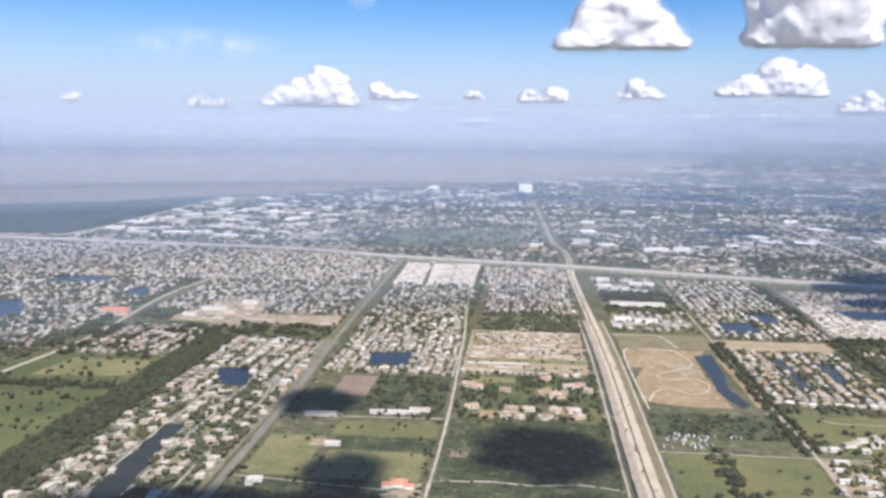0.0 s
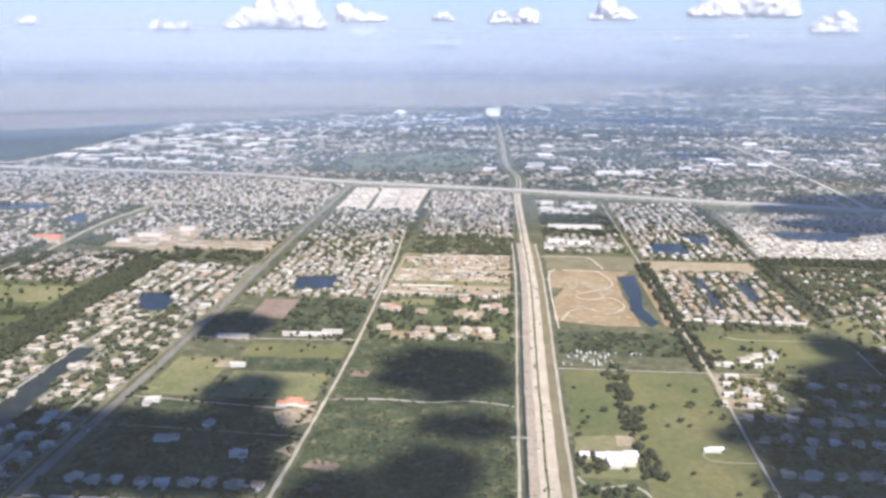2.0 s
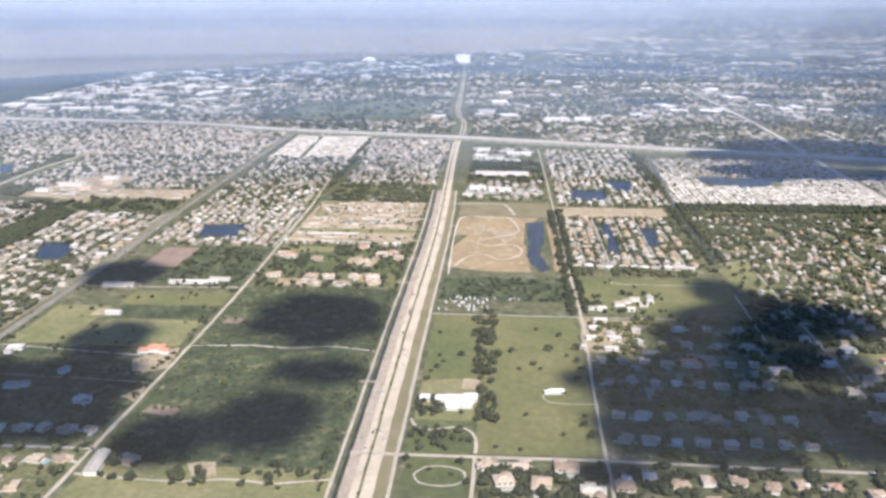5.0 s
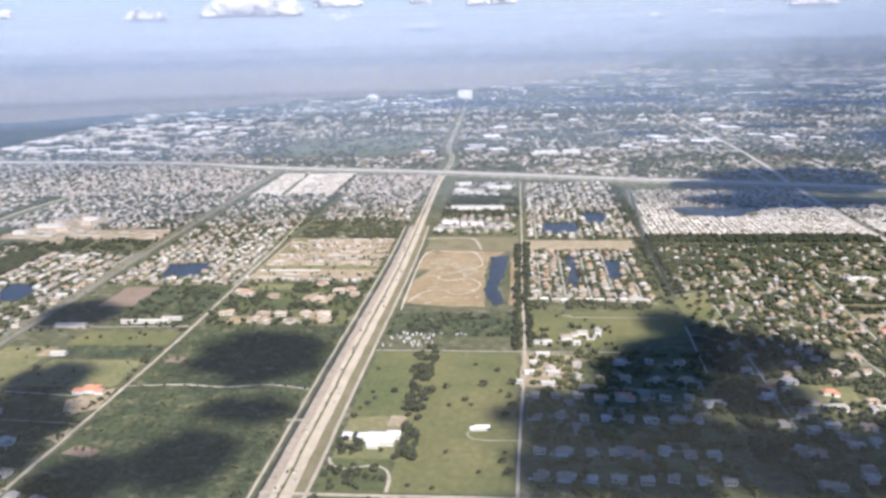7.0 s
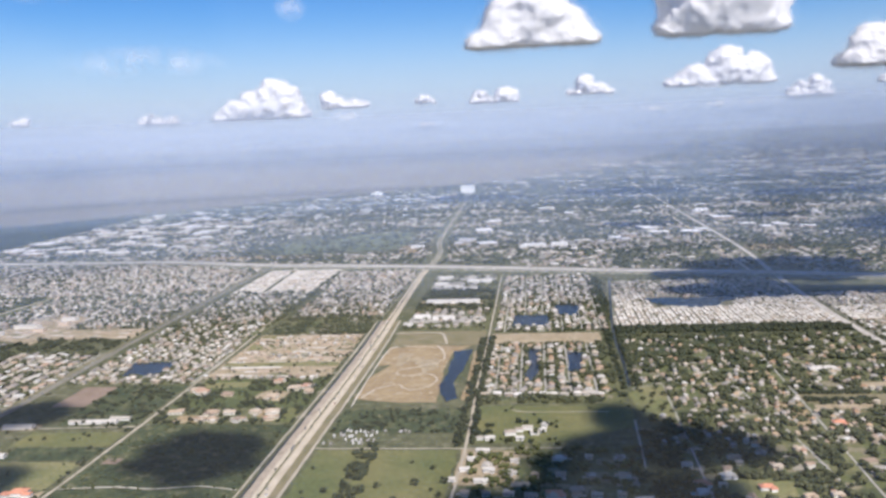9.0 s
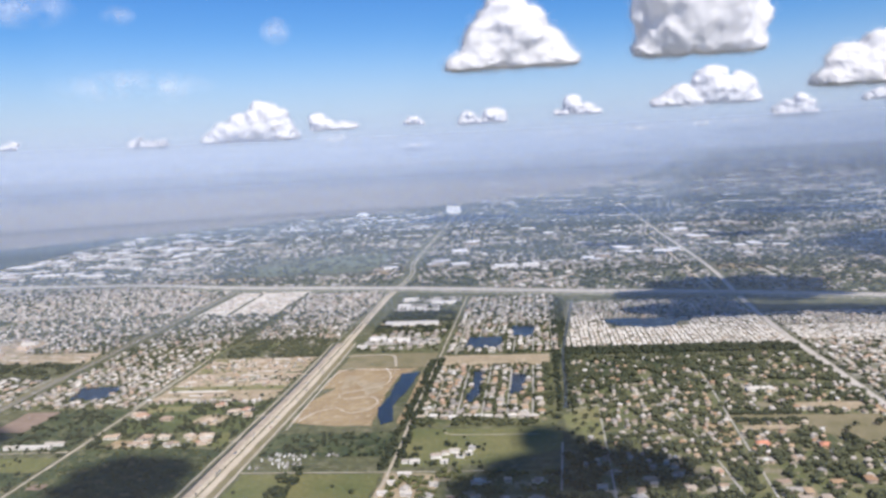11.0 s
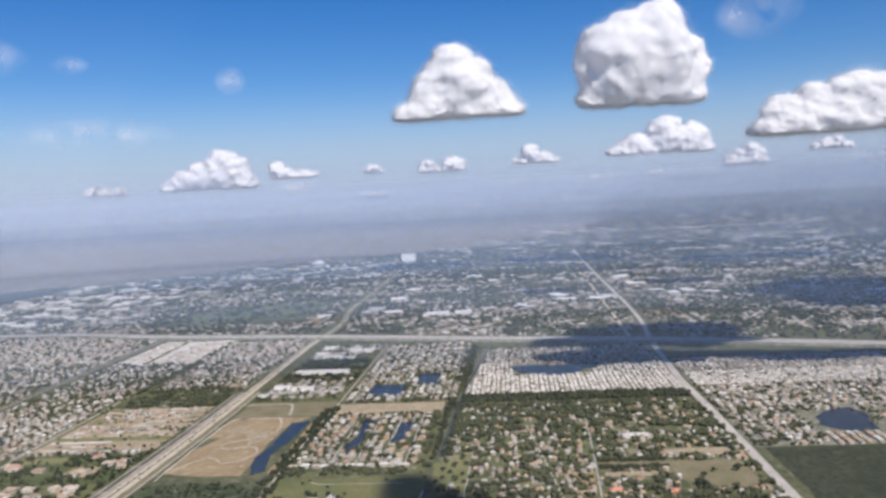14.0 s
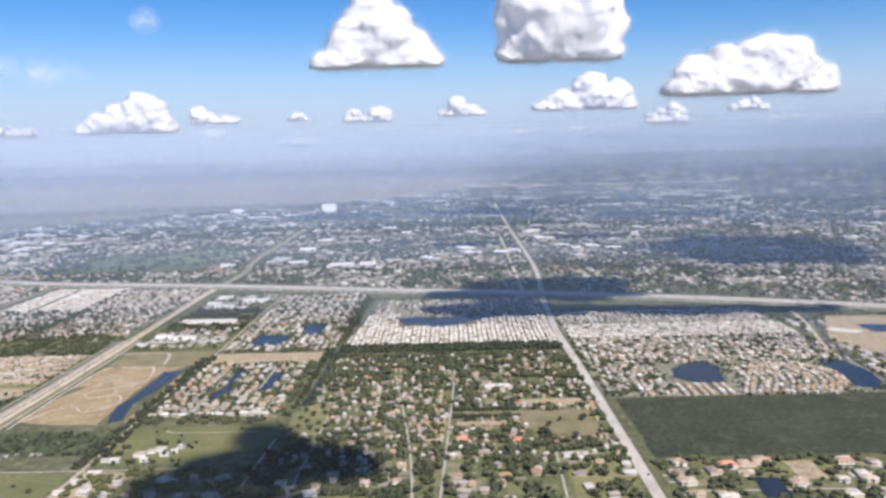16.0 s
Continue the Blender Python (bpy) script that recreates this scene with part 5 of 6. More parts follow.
    if mist:
        # loose vapour: many tiny puffs that thin out with their distance from the skin
        flank = np.flatnonzero(np.abs(no[:, 2]) < 0.7 if full else np.abs(no[:, 1]) < 0.6)
        pick = flank[r.integers(0, len(flank), mist)]
        ragged = np.array([max(0.0, 0.5 + 1.3 * noise.noise(Vector(co[i] * (6.0 / h)) + Vector((0, seed, 0)))) for i in pick])
        out = r.exponential(1.0, mist) * grain * ((0.8 + 5.0 * ragged) if full else (1.4 + 7.0 * ragged))
        mid = co[pick] + no[pick] * out[:, None] + r.normal(0, grain * 0.9, (mist, 3))
        rad = grain * r.uniform(0.45, 1.0, mist) / (1 + out / (grain * 6))
        flake = np.array([(1, 0, 0), (-0.5, 0.87, 0), (-0.5, -0.87, 0)]) * 1.5
        spin = np.linalg.qr(r.normal(size=(16, 3, 3)))[0]
        spun = (flake @ spin)[r.integers(0, 16, mist)]
        pv = (mid[:, None] + spun * rad[:, None, None]).reshape(-1, 3)
        pf = (np.arange(mist * 3) + len(co)).reshape(-1, 3)
        face_no = np.cross(pv[1::3] - pv[::3], pv[2::3] - pv[::3])
        pf = np.where(((face_no * no[pick]).sum(1) < 0)[:, None], pf[:, ::-1], pf)
        quads = [tuple(p.vertices) for p in me.polygons]
        me = bpy.data.meshes.new("cloud")
        me.from_pydata(np.concatenate([co, pv]).tolist(), [], quads + pf.tolist())
        me.materials.append(CLOUD)
        me.materials.append(VAPOUR)
        me.polygons.foreach_set("material_index", np.r_[np.zeros(len(quads), np.int32), np.ones(len(pf), np.int32)])
        co = np.concatenate([co, pv])
        ob.data = me
    me.vertices.foreach_set("co", (co + (x, y, z)).astype(np.float32).ravel())
    me.polygons.foreach_set("use_smooth", np.ones(len(me.polygons), bool))
    me.update()
    if mist:
        # the puffs take the light as the skin beneath them does
        me.normals_split_custom_set_from_vertices(np.concatenate([skin, np.repeat(no[pick], 3, 0)]).tolist())
    if not me.materials:
        me.materials.append(CLOUD)
    return tagged(ob, label, "cloud")


# those overhead, whose shadows lie on the land: middle and size of the shadow, height of the base
OVERHEAD = (
    (15, 628, 96, 110, 700), (36, 527, 76, 44, 700), (22, 456, 60, 84, 700), (-30, 430, 58, 60, 700),
    (-130, 570, 60, 74, 700), (-160, 492, 190, 92, 700), (-112, 512, 62, 56, 700), (-98, 452, 54, 60, 700), (-265, 452, 130, 112, 700), (-190, 442, 124, 70, 700), (-240, 500, 90, 60, 700), (-120, 436, 96, 52, 700),
    (352, 716, 54, 58, 700), (382, 648, 168, 100, 700), (318, 592, 84, 92, 700), (388, 560, 76, 64, 700), (286, 500, 126, 158, 700), (243, 456, 52, 66, 700), (240, 532, 46, 44, 700), (212, 527, 24, 34, 700), (412, 474, 190, 104, 700), (226, 411, 58, 34, 700),
    (690, 1505, 330, 170, 700), (660, 1400, 400, 150, 700), (590, 1278, 250, 120, 700), (740, 1262, 300, 84, 700), (890, 1238, 270, 80, 700), (1020, 1228, 170, 56, 700), (-190, 728, 70, 84, 700),
    (1225, 1990, 430, 540, 1500), (540, 2205, 170, 100, 1500), (895, 2350, 190, 110, 1500))
for i, (sx, sy, w, d, base) in enumerate(OVERHEAD):
    w, d = w * 0.94, d * 0.94
    k = (base + min(w, d) * 0.12) / SUN.z
    cloud(sx + k * SUN.x, sy + k * SUN.y, base, w, d, min(w, d) * 0.4, 40 + i, 150, full=True, mist=900, grain=min(w, d) * 0.032)

# those in the sky ahead: x, y, base, width, height
for i, (x, y, z, w, d, h, lobes, peaks) in enumerate((
    (290, 2860, 538, 430, 140, 258, 300, [(-0.17, 0.72), (-0.04, 1.0), (0.1, 0.9), (0.24, 0.62), (-0.32, 0.35), (0.38, 0.42)]),
    (902, 2890, 546, 560, 180, 375, 360, [(-0.34, 0.36), (-0.2, 0.88), (-0.05, 1.0), (0.11, 0.97), (0.25, 0.74), (0.38, 0.34)]),
    (1480, 2720, 412, 640, 160, 215, 300, [(-0.4, 0.45), (-0.27, 0.66), (-0.1, 0.75), (0.06, 1.0), (0.2, 0.9), (0.36, 0.6)]),
    (1285, 4695, 475, 680, 120, 235, 240, [(-0.38, 0.4), (-0.22, 0.6), (0.05, 1.0), (0.25, 0.85)]),
    (601, 4780, 462, 310, 100, 130, 110, [(-0.1, 1.0), (0.2, 0.5)]),
    (62, 4780, 439, 330, 100, 110, 110, [(-0.25, 0.9), (0.2, 1.0), (0.35, 0.9)]),
    (-323, 4750, 449, 150, 70, 60, 60, None),
    (-1215, 4540, 401, 640, 120, 235, 220, [(-0.38, 0.45), (-0.2, 0.62), (-0.04, 0.8), (0.1, 0.95), (0.22, 1.0), (0.36, 0.6)]),
    (-768, 4660, 445, 310, 100, 140, 90, [(-0.3, 1.0), (-0.1, 0.5), (0.2, 0.35)]),
    (-1790, 4310, 382, 500, 70, 70, 140, None),
    (-2290, 4000, 399, 130, 60, 55, 60, None),
    (1700, 4560, 382, 260, 90, 120, 90, None),
    (2090, 4420, 435, 260, 90, 80, 80, None))):
    cloud(x, y, z, w, d, h, 80 + i, lobes, peaks=peaks, mist=int(min(42000, w * h * 0.4)), grain=1.9, foot=(0.9, 0.58, 0.82)[i] if i < 3 else 0.8)

# thin high wisps
m, n, l, b = mat_new("wisp", 1.0, 0.0)
b.inputs["Base Color"].default_value = (0.9, 0.92, 0.95, 1)
tp = n.new("ShaderNodeBsdfTransparent")
ms = n.new("ShaderNodeMixShader")
tc = n.new("ShaderNodeTexCoord")
gr = n.new("ShaderNodeTexGradient")
gr.gradient_type = "SPHERICAL"
l.new(tc.outputs["Object"], gr.inputs[0])
ab = n.new("ShaderNodeMath")
ab.operation = "MULTIPLY"
l.new(gr.outputs["Fac"], ab.inputs[0])
l.new(ramp(n, l, noise_at(n, l, 160.0, 6.0, 0.65), [(0.35, (0, 0, 0)), (0.75, (1, 1, 1))]), ab.inputs[1])
l.new(ab.outputs[0], ms.inputs[0])
l.new(tp.outputs[0], ms.inputs[1])
tl = n.new("ShaderNodeBsdfTranslucent")
tl.inputs[0].default_value = (0.9, 0.92, 0.95, 1)
ad = n.new("ShaderNodeMixShader")
l.new(b.outputs[0], ad.inputs[1])
l.new(tl.outputs[0], ad.inputs[2])
l.new(ad.outputs[0], ms.inputs[2])
l.new(ms.outputs[0], n["Material Output"].inputs[0])
WISP = m
wv = np.array([(math.cos(a) * r, 0.0 + 0.15 * math.sin(3 * a) * r, math.sin(a) * r) for r in (0.5, 1.0) for a in np.linspace(0, 2 * math.pi, 24, endpoint=False)] + [(0, 0, 0)])
wf = [(48, i, (i + 1) % 24) for i in range(24)] + [(i, 24 + i, 24 + (i + 1) % 24) for i in range(24)] + [(i, 24 + (i + 1) % 24, (i + 1) % 24) for i in range(24)]
for x, y, z, w, h in ((1215, 2601, 775, 130, 95), (1180, 2590, 760, 110, 80), (-1488, 2958, 870, 190, 85), (-1211, 3122, 850, 75, 42), (-703, 3475, 808, 72, 64), (-1725, 4246, 705, 460, 95), (569, 4560, 350, 190, 28), (958, 4540, 358, 130, 26), (-300, 4600, 330, 120, 20), (1400, 4480, 365, 160, 22),
                      (515, 4493, 369, 100, 40), (894, 4458, 356, 130, 26), (1202, 4406, 364, 70, 26), (1169, 4413, 454, 80, 32), (-688, 4388, 383, 100, 46), (2167, 4091, 383, 130, 32)):
    ob = new("cloud_wisp", mesh_np("cloud_wisp", wv, np.array(wf), [WISP], smooth=True))
    ob.matrix_world = pose(x, y, z, 0, 0, -math.degrees(math.atan2(x - MID[0], y - MID[1]))) @ Matrix.Diagonal((w, 40, h, 1))
    tagged(ob, "thin pale wisp of high cloud", "cloud")

# ---- haze, painted on faint upright see-through rings round the flight line, one behind the other ----
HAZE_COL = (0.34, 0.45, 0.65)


def haze_bank(radius, share, fade, top, foot=0.0, rise=45.0, tone=HAZE_COL, high=225.0):
    """A ring-shaped sheet in haze colour that takes this share of the sight through it, clear near the ground, thinning
    upward from eye height.
    """
    m, n, l, b = mat_new("haze", 1.0, 0.0)
    z = n.new("ShaderNodeSeparateXYZ")
    l.new(n.new("ShaderNodeNewGeometry").outputs["Position"], z.inputs[0])

    def calc(op, a, b_=None):
        k = n.new("ShaderNodeMath")
        k.operation = op
        for s, v in zip(k.inputs, (a, b_)):
            if isinstance(v, (int, float)):
                s.default_value = v
            elif v is not None:
                l.new(v, s)
        return k.outputs[0]

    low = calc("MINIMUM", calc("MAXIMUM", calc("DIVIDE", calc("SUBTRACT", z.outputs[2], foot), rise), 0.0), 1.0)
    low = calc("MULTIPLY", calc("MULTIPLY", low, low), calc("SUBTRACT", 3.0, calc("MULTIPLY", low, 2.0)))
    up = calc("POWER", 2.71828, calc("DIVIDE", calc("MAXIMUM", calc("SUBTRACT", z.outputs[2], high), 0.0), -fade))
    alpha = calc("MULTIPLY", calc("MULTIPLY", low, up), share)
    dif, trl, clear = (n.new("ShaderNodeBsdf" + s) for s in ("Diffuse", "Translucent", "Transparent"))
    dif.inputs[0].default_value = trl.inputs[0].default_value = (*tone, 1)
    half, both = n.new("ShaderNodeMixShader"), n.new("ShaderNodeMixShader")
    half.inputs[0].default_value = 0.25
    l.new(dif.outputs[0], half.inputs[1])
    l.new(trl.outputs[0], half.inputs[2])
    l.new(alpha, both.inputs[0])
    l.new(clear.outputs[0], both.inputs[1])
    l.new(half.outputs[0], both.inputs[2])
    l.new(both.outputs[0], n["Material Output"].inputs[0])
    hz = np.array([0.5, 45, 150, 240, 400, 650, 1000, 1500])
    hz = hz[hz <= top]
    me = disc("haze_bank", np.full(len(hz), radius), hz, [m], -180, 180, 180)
    tagged(new("haze_bank", me), "see-through ring painted with pale haze over the land", "haze", kind="stuff")


# the nearest ring is added to lift the darkest tones with haze colour
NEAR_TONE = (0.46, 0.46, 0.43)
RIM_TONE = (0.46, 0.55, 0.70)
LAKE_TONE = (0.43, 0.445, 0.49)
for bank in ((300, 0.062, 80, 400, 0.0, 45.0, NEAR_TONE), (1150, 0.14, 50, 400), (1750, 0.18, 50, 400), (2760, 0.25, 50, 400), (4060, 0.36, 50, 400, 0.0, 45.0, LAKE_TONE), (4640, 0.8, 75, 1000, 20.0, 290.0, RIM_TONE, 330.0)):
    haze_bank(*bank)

# ---- houses near the flight line, each a thing of its own ----
def prism(w, d, h, x=0.0, y=0.0, z=0.0):
    v = np.array([(-.5, -.5, 0), (.5, -.5, 0), (.5, .5, 0), (-.5, .5, 0), (-.5, -.5, 1), (.5, -.5, 1), (.5, .5, 1), (-.5, .5, 1)]) * (w, d, h) + (x, y, z)
    return v, [(0, 1, 5, 4), (1, 2, 6, 5), (2, 3, 7, 6), (3, 0, 4, 7), (4, 5, 6, 7)]


def hip(w, d, h, x=0.0, y=0.0, z=0.0, over=0.5, gable=False):
    """A hipped or gabled roof over w x d with eaves and a thin fascia."""
    a, b_ = w / 2 + over, d / 2 + over
    e = 0.0 if gable else 1.0
    if w >= d:
        ridge = [(-(a - e * b_), 0, h), (a - e * b_, 0, h)]
        f = [(4, 5, 9, 8), (6, 7, 8, 9), (5, 6, 9, 9), (7, 4, 8, 8)]
    else:
        ridge = [(0, -(b_ - e * a), h), (0, b_ - e * a, h)]
        f = [(4, 5, 8, 8), (5, 6, 9, 8), (6, 7, 9, 9), (7, 4, 8, 9)]
    v = [(-a, -b_, -.18), (a, -b_, -.18), (a, b_, -.18), (-a, b_, -.18), (-a, -b_, 0), (a, -b_, 0), (a, b_, 0), (-a, b_, 0)] + ridge
    f = [(0, 1, 5, 4), (1, 2, 6, 5), (2, 3, 7, 6), (3, 0, 4, 7), (3, 2, 1, 0)] + f
    return np.array(v) + (x, y, z), f


def joined(name, pieces, material):
    """Pieces of (verts, faces) as one mesh; a repeated corner makes a triangle."""
    me = bpy.data.meshes.new(name)
    vs, fs, k = [], [], 0
    for v, f in pieces:
        vs += [tuple(p) for p in v]
        fs += [tuple(dict.fromkeys(i + k for i in q)) for q in f]
        k += len(v)
    me.from_pydata(vs, [], fs)
    me.materials.append(material)
    me.update()
    return me


def thing(name, m, label, category, group=""):
    ob = new(name)
    ob.matrix_world = m
    return tagged(ob, label, category, group)


GLASS = varied("window_glass", [(0.0, (0.03, 0.04, 0.05)), (0.5, (0.06, 0.07, 0.08))], 0.1)
POOL = varied("pool_water", [(0.0, (0.05, 0.30, 0.40)), (0.5, (0.07, 0.36, 0.46))], 0.08)


def house_proto(w, d, seed, pool=False, roof=None):
    roof = roof or ROOF_ONE
    r = np.random.default_rng(seed)
    h = r.uniform(2.3, 3.0)
    ww, wd = w * r.uniform(0.38, 0.5), d * r.uniform(0.8, 1.15)
    wx = r.choice([-1, 1]) * (w - ww) / 2 * 0.95
    wy = -d * 0.55
    ob = thing("house", pose(0, -900, 0), "stucco villa with a hipped tile roof and pale drive", "house", "villas in garden lots")
    part("wall", joined("wall", [prism(w, d, h), prism(ww, wd, h * 0.96, wx, wy)], WALL_ONE), ob)
    part("roof", joined("roof", [hip(w, d, d * 0.22, z=h)], roof), ob)
    part("wing_roof", joined("wing_roof", [hip(ww, wd, ww * 0.22, wx, wy, h * 0.96)], roof), ob)
    part("driveway", joined("driveway", [(np.array([(-1.3, 0, .1), (1.3, 0, .1), (1.3, 1, .1), (-1.3, 1, .1)]) * (1, -d * 0.75, 1) + (wx, wy - wd * 0.5, 0.05), [(0, 3, 2, 1)])], PAVED), ob)
    if seed % 2:
        part("porch_roof", joined("porch_roof", [hip(w * 0.34, d * 0.5, d * 0.12, -wx * 0.9, -d * 0.62, h * 0.9)], roof), ob)
        part("porch_wall", joined("porch_wall", [prism(w * 0.3, d * 0.42, h * 0.88, -wx * 0.9, -d * 0.62)], WALL_ONE), ob)
    if seed % 3 == 1:
        part("garden_wing_roof", joined("garden_wing_roof", [hip(w * 0.4, d * 0.7, w * 0.1, -wx * 0.5, d * 0.6, h * 0.95)], roof), ob)
        part("garden_wing", joined("garden_wing", [prism(w * 0.38, d * 0.65, h * 0.94, -wx * 0.5, d * 0.6)], WALL_ONE), ob)
    if seed % 5 == 2:
        part("patio", joined("patio", [(np.array([(-.5, 0, .1), (.5, 0, .1), (.5, 1, .1), (-.5, 1, .1)]) * (w * 0.9, d * 0.6, 1) + (0, d * 0.5, 0.06), [(0, 1, 2, 3)])], PAVED), ob, "pale paved patio")
    for sx in (-0.3, 0.0, 0.3):
        part("window", joined("window", [(np.array([(-.6, 0, -.45), (.6, 0, -.45), (.6, 0, .45), (-.6, 0, .45)]) + (sx * w, d / 2 + 0.02, h * 0.55), [(3, 2, 1, 0)])], GLASS), ob)
    if pool:
        part("swimming_pool", joined("swimming_pool", [(np.array([(-1.6, 0, .22), (1.6, 0, .22), (1.6, 2, .22), (-1.6, 2, .22)]) + (0, d * 0.5 + 2.0, 0), [(0, 1, 2, 3)])], POOL), ob, "small blue garden pool")
        part("coping", joined("coping", [prism(4.0, 0.4, 0.24, 0, d * 0.5 + 1.8), prism(4.0, 0.4, 0.24, 0, d * 0.5 + 4.2), prism(0.4, 2.0, 0.24, -1.8, d * 0.5 + 3.0), prism(0.4, 2.0, 0.24, 1.8, d * 0.5 + 3.0)], PAVED), ob.children[-1], "pale paved pool edge")
    return ob


WALL_ONE = varied("stucco_wall_single", [(0.0, (0.66, 0.60, 0.50)), (0.35, (0.72, 0.69, 0.63)), (0.7, (0.62, 0.50, 0.40))], island=False)
SIZES = ((9.0, 6.0), (11.0, 6.5), (10.0, 8.0), (12.5, 7.0), (8.0, 6.5), (11.5, 8.0), (10.5, 5.6), (9.5, 7.2), (13.0, 6.4), (7.5, 5.5))
protos = {False: [house_proto(w, d, 10 + i, i % 4 == 3) for i, (w, d) in enumerate(SIZES)], True: [house_proto(w * 0.7, d * 0.72, 30 + i, i % 4 == 3, ROOF_PALE) for i, (w, d) in enumerate(SIZES)], "small": [house_proto(w * 0.66, d * 0.66, 50 + i, i % 4 == 3) for i, (w, d) in enumerate(SIZES)]}
used = set()
near = HOUSES["near"] + [(-38, 401, 0, 0, 0, 0, 1.2), (-100, 470, 0, 0, 0, 0, 0.2)]
for x, y, z, w, d, h, turn in near:
    p = protos["small" if 230 < x < 500 or (y < 450 and -210 < x < -70) else x < -220][int(RNG.integers(10))]
    m = pose(x, y, 0, 0, 0, math.degrees(turn) + RNG.choice([0, 180]))
    if p.name in used:
        copy_thing(p, m)
    else:
        p.matrix_world = m
        used.add(p.name)

# ---- trees that stand alone, each with trunk and crown ----
def tree_proto(height, width, seed, label):
    r = np.random.default_rng(seed)
    ob = thing("tree", pose(0, -900, 0), label, "tree", "field and park trees")
    vs, fs = [], []
    for i, (lean, top, rad) in enumerate(((0, 0.6, 0.05), (0.22, 0.62, 0.025), (-0.2, 0.66, 0.025), (0.1, 0.7, 0.022))):
        a = i * 2.1
        base = np.array([0, 0, 0.0 if i == 0 else 0.28 * height])
        tip = np.array([lean * width * math.cos(a), lean * width * math.sin(a), top * height])
        ring = [(math.cos(t), math.sin(t), 0) for t in np.linspace(0, 2 * math.pi, 6, endpoint=False)]
        v = [base + np.array(q) * rad * height for q in ring] + [tip + np.array(q) * rad * 0.4 * height for q in ring]
        vs.append((np.array(v), [(j, (j + 1) % 6, 6 + (j + 1) % 6, 6 + j) for j in range(6)]))
    part("trunk", joined("trunk", vs, BARK), ob)
    v, f = [], []
    for i in range(26):
        a, q = r.uniform(0, 6.28), math.sqrt(r.uniform(0, 1)) * 0.42
        zz = 0.42 + (1 - (q / 0.5) ** 2) * r.uniform(0.05, 0.42)
        s = np.array([width, width, height * 0.75]) * r.uniform(0.08, 0.17)
        f.append(ICO_F + 12 * i)
        v.append(np.array([q * math.cos(a) * width, q * math.sin(a) * width, zz * height]) + ICO_V * s * r.uniform(0.6, 1.35, (12, 1)))
    me = mesh_np("crown", np.concatenate(v), np.concatenate(f), [LEAF])
    part("crown", me, ob)
    return ob


tp = [tree_proto(5.0, 6.0, 3, "broad dark green tree standing in grass"), tree_proto(6.5, 6.5, 4, "round dark green tree standing in grass"),
      tree_proto(3.2, 3.4, 5, "small bushy tree standing in grass"), tree_proto(4.0, 5.0, 6, "spreading olive-green tree standing in grass")]
spots = [(172, 567, 0), (198, 571, 2), (210, 562, 0), (186, 547, 0), (175, 537, 2), (190, 537, 2), (135, 558, 0), (119, 556, 2), (122, 545, 2), (121, 537, 3), (116, 530, 2), (114, 517, 3),
         (150, 602, 1), (154, 590, 1), (150, 598, 0), (148, 583, 1), (153, 534, 1), (147, 540, 0), (155, 528, 1), (151, 548, 0), (150, 520, 3), (156, 514, 0), (152, 500, 0), (155, 488, 1), (153, 480, 1), (155, 470, 0), (150, 462, 3), (176, 428, 2), (162, 430, 2),
         (113, 440, 3), (120, 446, 0), (124, 439, 3), (131, 445, 0), (137, 440, 3), (141, 447, 0), (146, 436, 3), (117, 433, 2), (128, 452, 2), (112, 414, 3), (143, 411, 0), (115, 405, 2), (138, 400, 2), (126, 403, 2), (147, 393, 3),
         (30, 407, 0), (43, 401, 1), (15, 405, 0), (56, 396, 3), (-20, 405, 2), (2, 396, 3), (258, 728, 2), (262, 735, 2), (280, 718, 2), (243, 690, 3), (300, 700, 2), (236, 668, 1), (330, 735, 2),
         (125, 478, 3), (122, 484, 2), (119, 472, 0), (124, 490, 3), (140, 470, 2), (113, 480, 2), (205, 500, 2), (215, 470, 2), (180, 470, 2), (200, 448, 2), (118, 600, 2), (160, 620, 2), (190, 610, 2), (208, 600, 3), (215, 520, 1), (219, 535, 1), (217, 552, 0), (218, 575, 1), (216, 460, 0), (219, 445, 1),
         (374, 722, 0), (380, 735, 3), (390, 728, 1), (396, 745, 3), (377, 756, 0), (388, 766, 1), (398, 772, 0), (380, 780, 3), (394, 790, 1), (386, 748, 0), (399, 722, 3), (632, 742, 1), (630, 738, 1), (634, 746, 0), (600, 722, 1), (612, 738, 0), (560, 712, 0), (640, 700, 1), (628, 680, 0), (540, 690, 1), (580, 668, 0)]
for i, (x, y, k) in enumerate(spots):
    m = pose(x + RNG.normal(0, 0.7), y + RNG.normal(0, 0.7), 0, 0, 0, RNG.uniform(0, 360))
    if i < 4:
        tp[i].matrix_world = m
        continue
    copy_thing(tp[k], m)
# low shrubs down the middle of the main road
sp = tree_proto(1.6, 1.9, 9, "dark clipped shrub on the road's grassy median")
sp.name = "shrub"
sp["category"], sp["group"] = "shrub", "shrubs on the median"
first = True
for y in np.arange(330, 1380, 17.0):
    x = np.interp(y, [q[1] for q in MAIN], [q[0] for q in MAIN]) + 1.0
    m = pose(x, y + RNG.normal(0, 4), 0.15, 0, 0, RNG.uniform(0, 360))
    if first:
        sp.matrix_world, first = m, False
    else:
        copy_thing(sp, m)

# ---- single buildings ----
STONE_WHITE = varied("white_render", [(0.0, (0.70, 0.68, 0.65)), (0.5, (0.64, 0.62, 0.59))], 0.7, False, 0.12, 6.0)
ROOF_BRIGHT = varied("white_metal_roof", [(0.0, (0.82, 0.82, 0.82)), (0.5, (0.78, 0.79, 0.80))], 0.5, False, 0.12, 5.0)

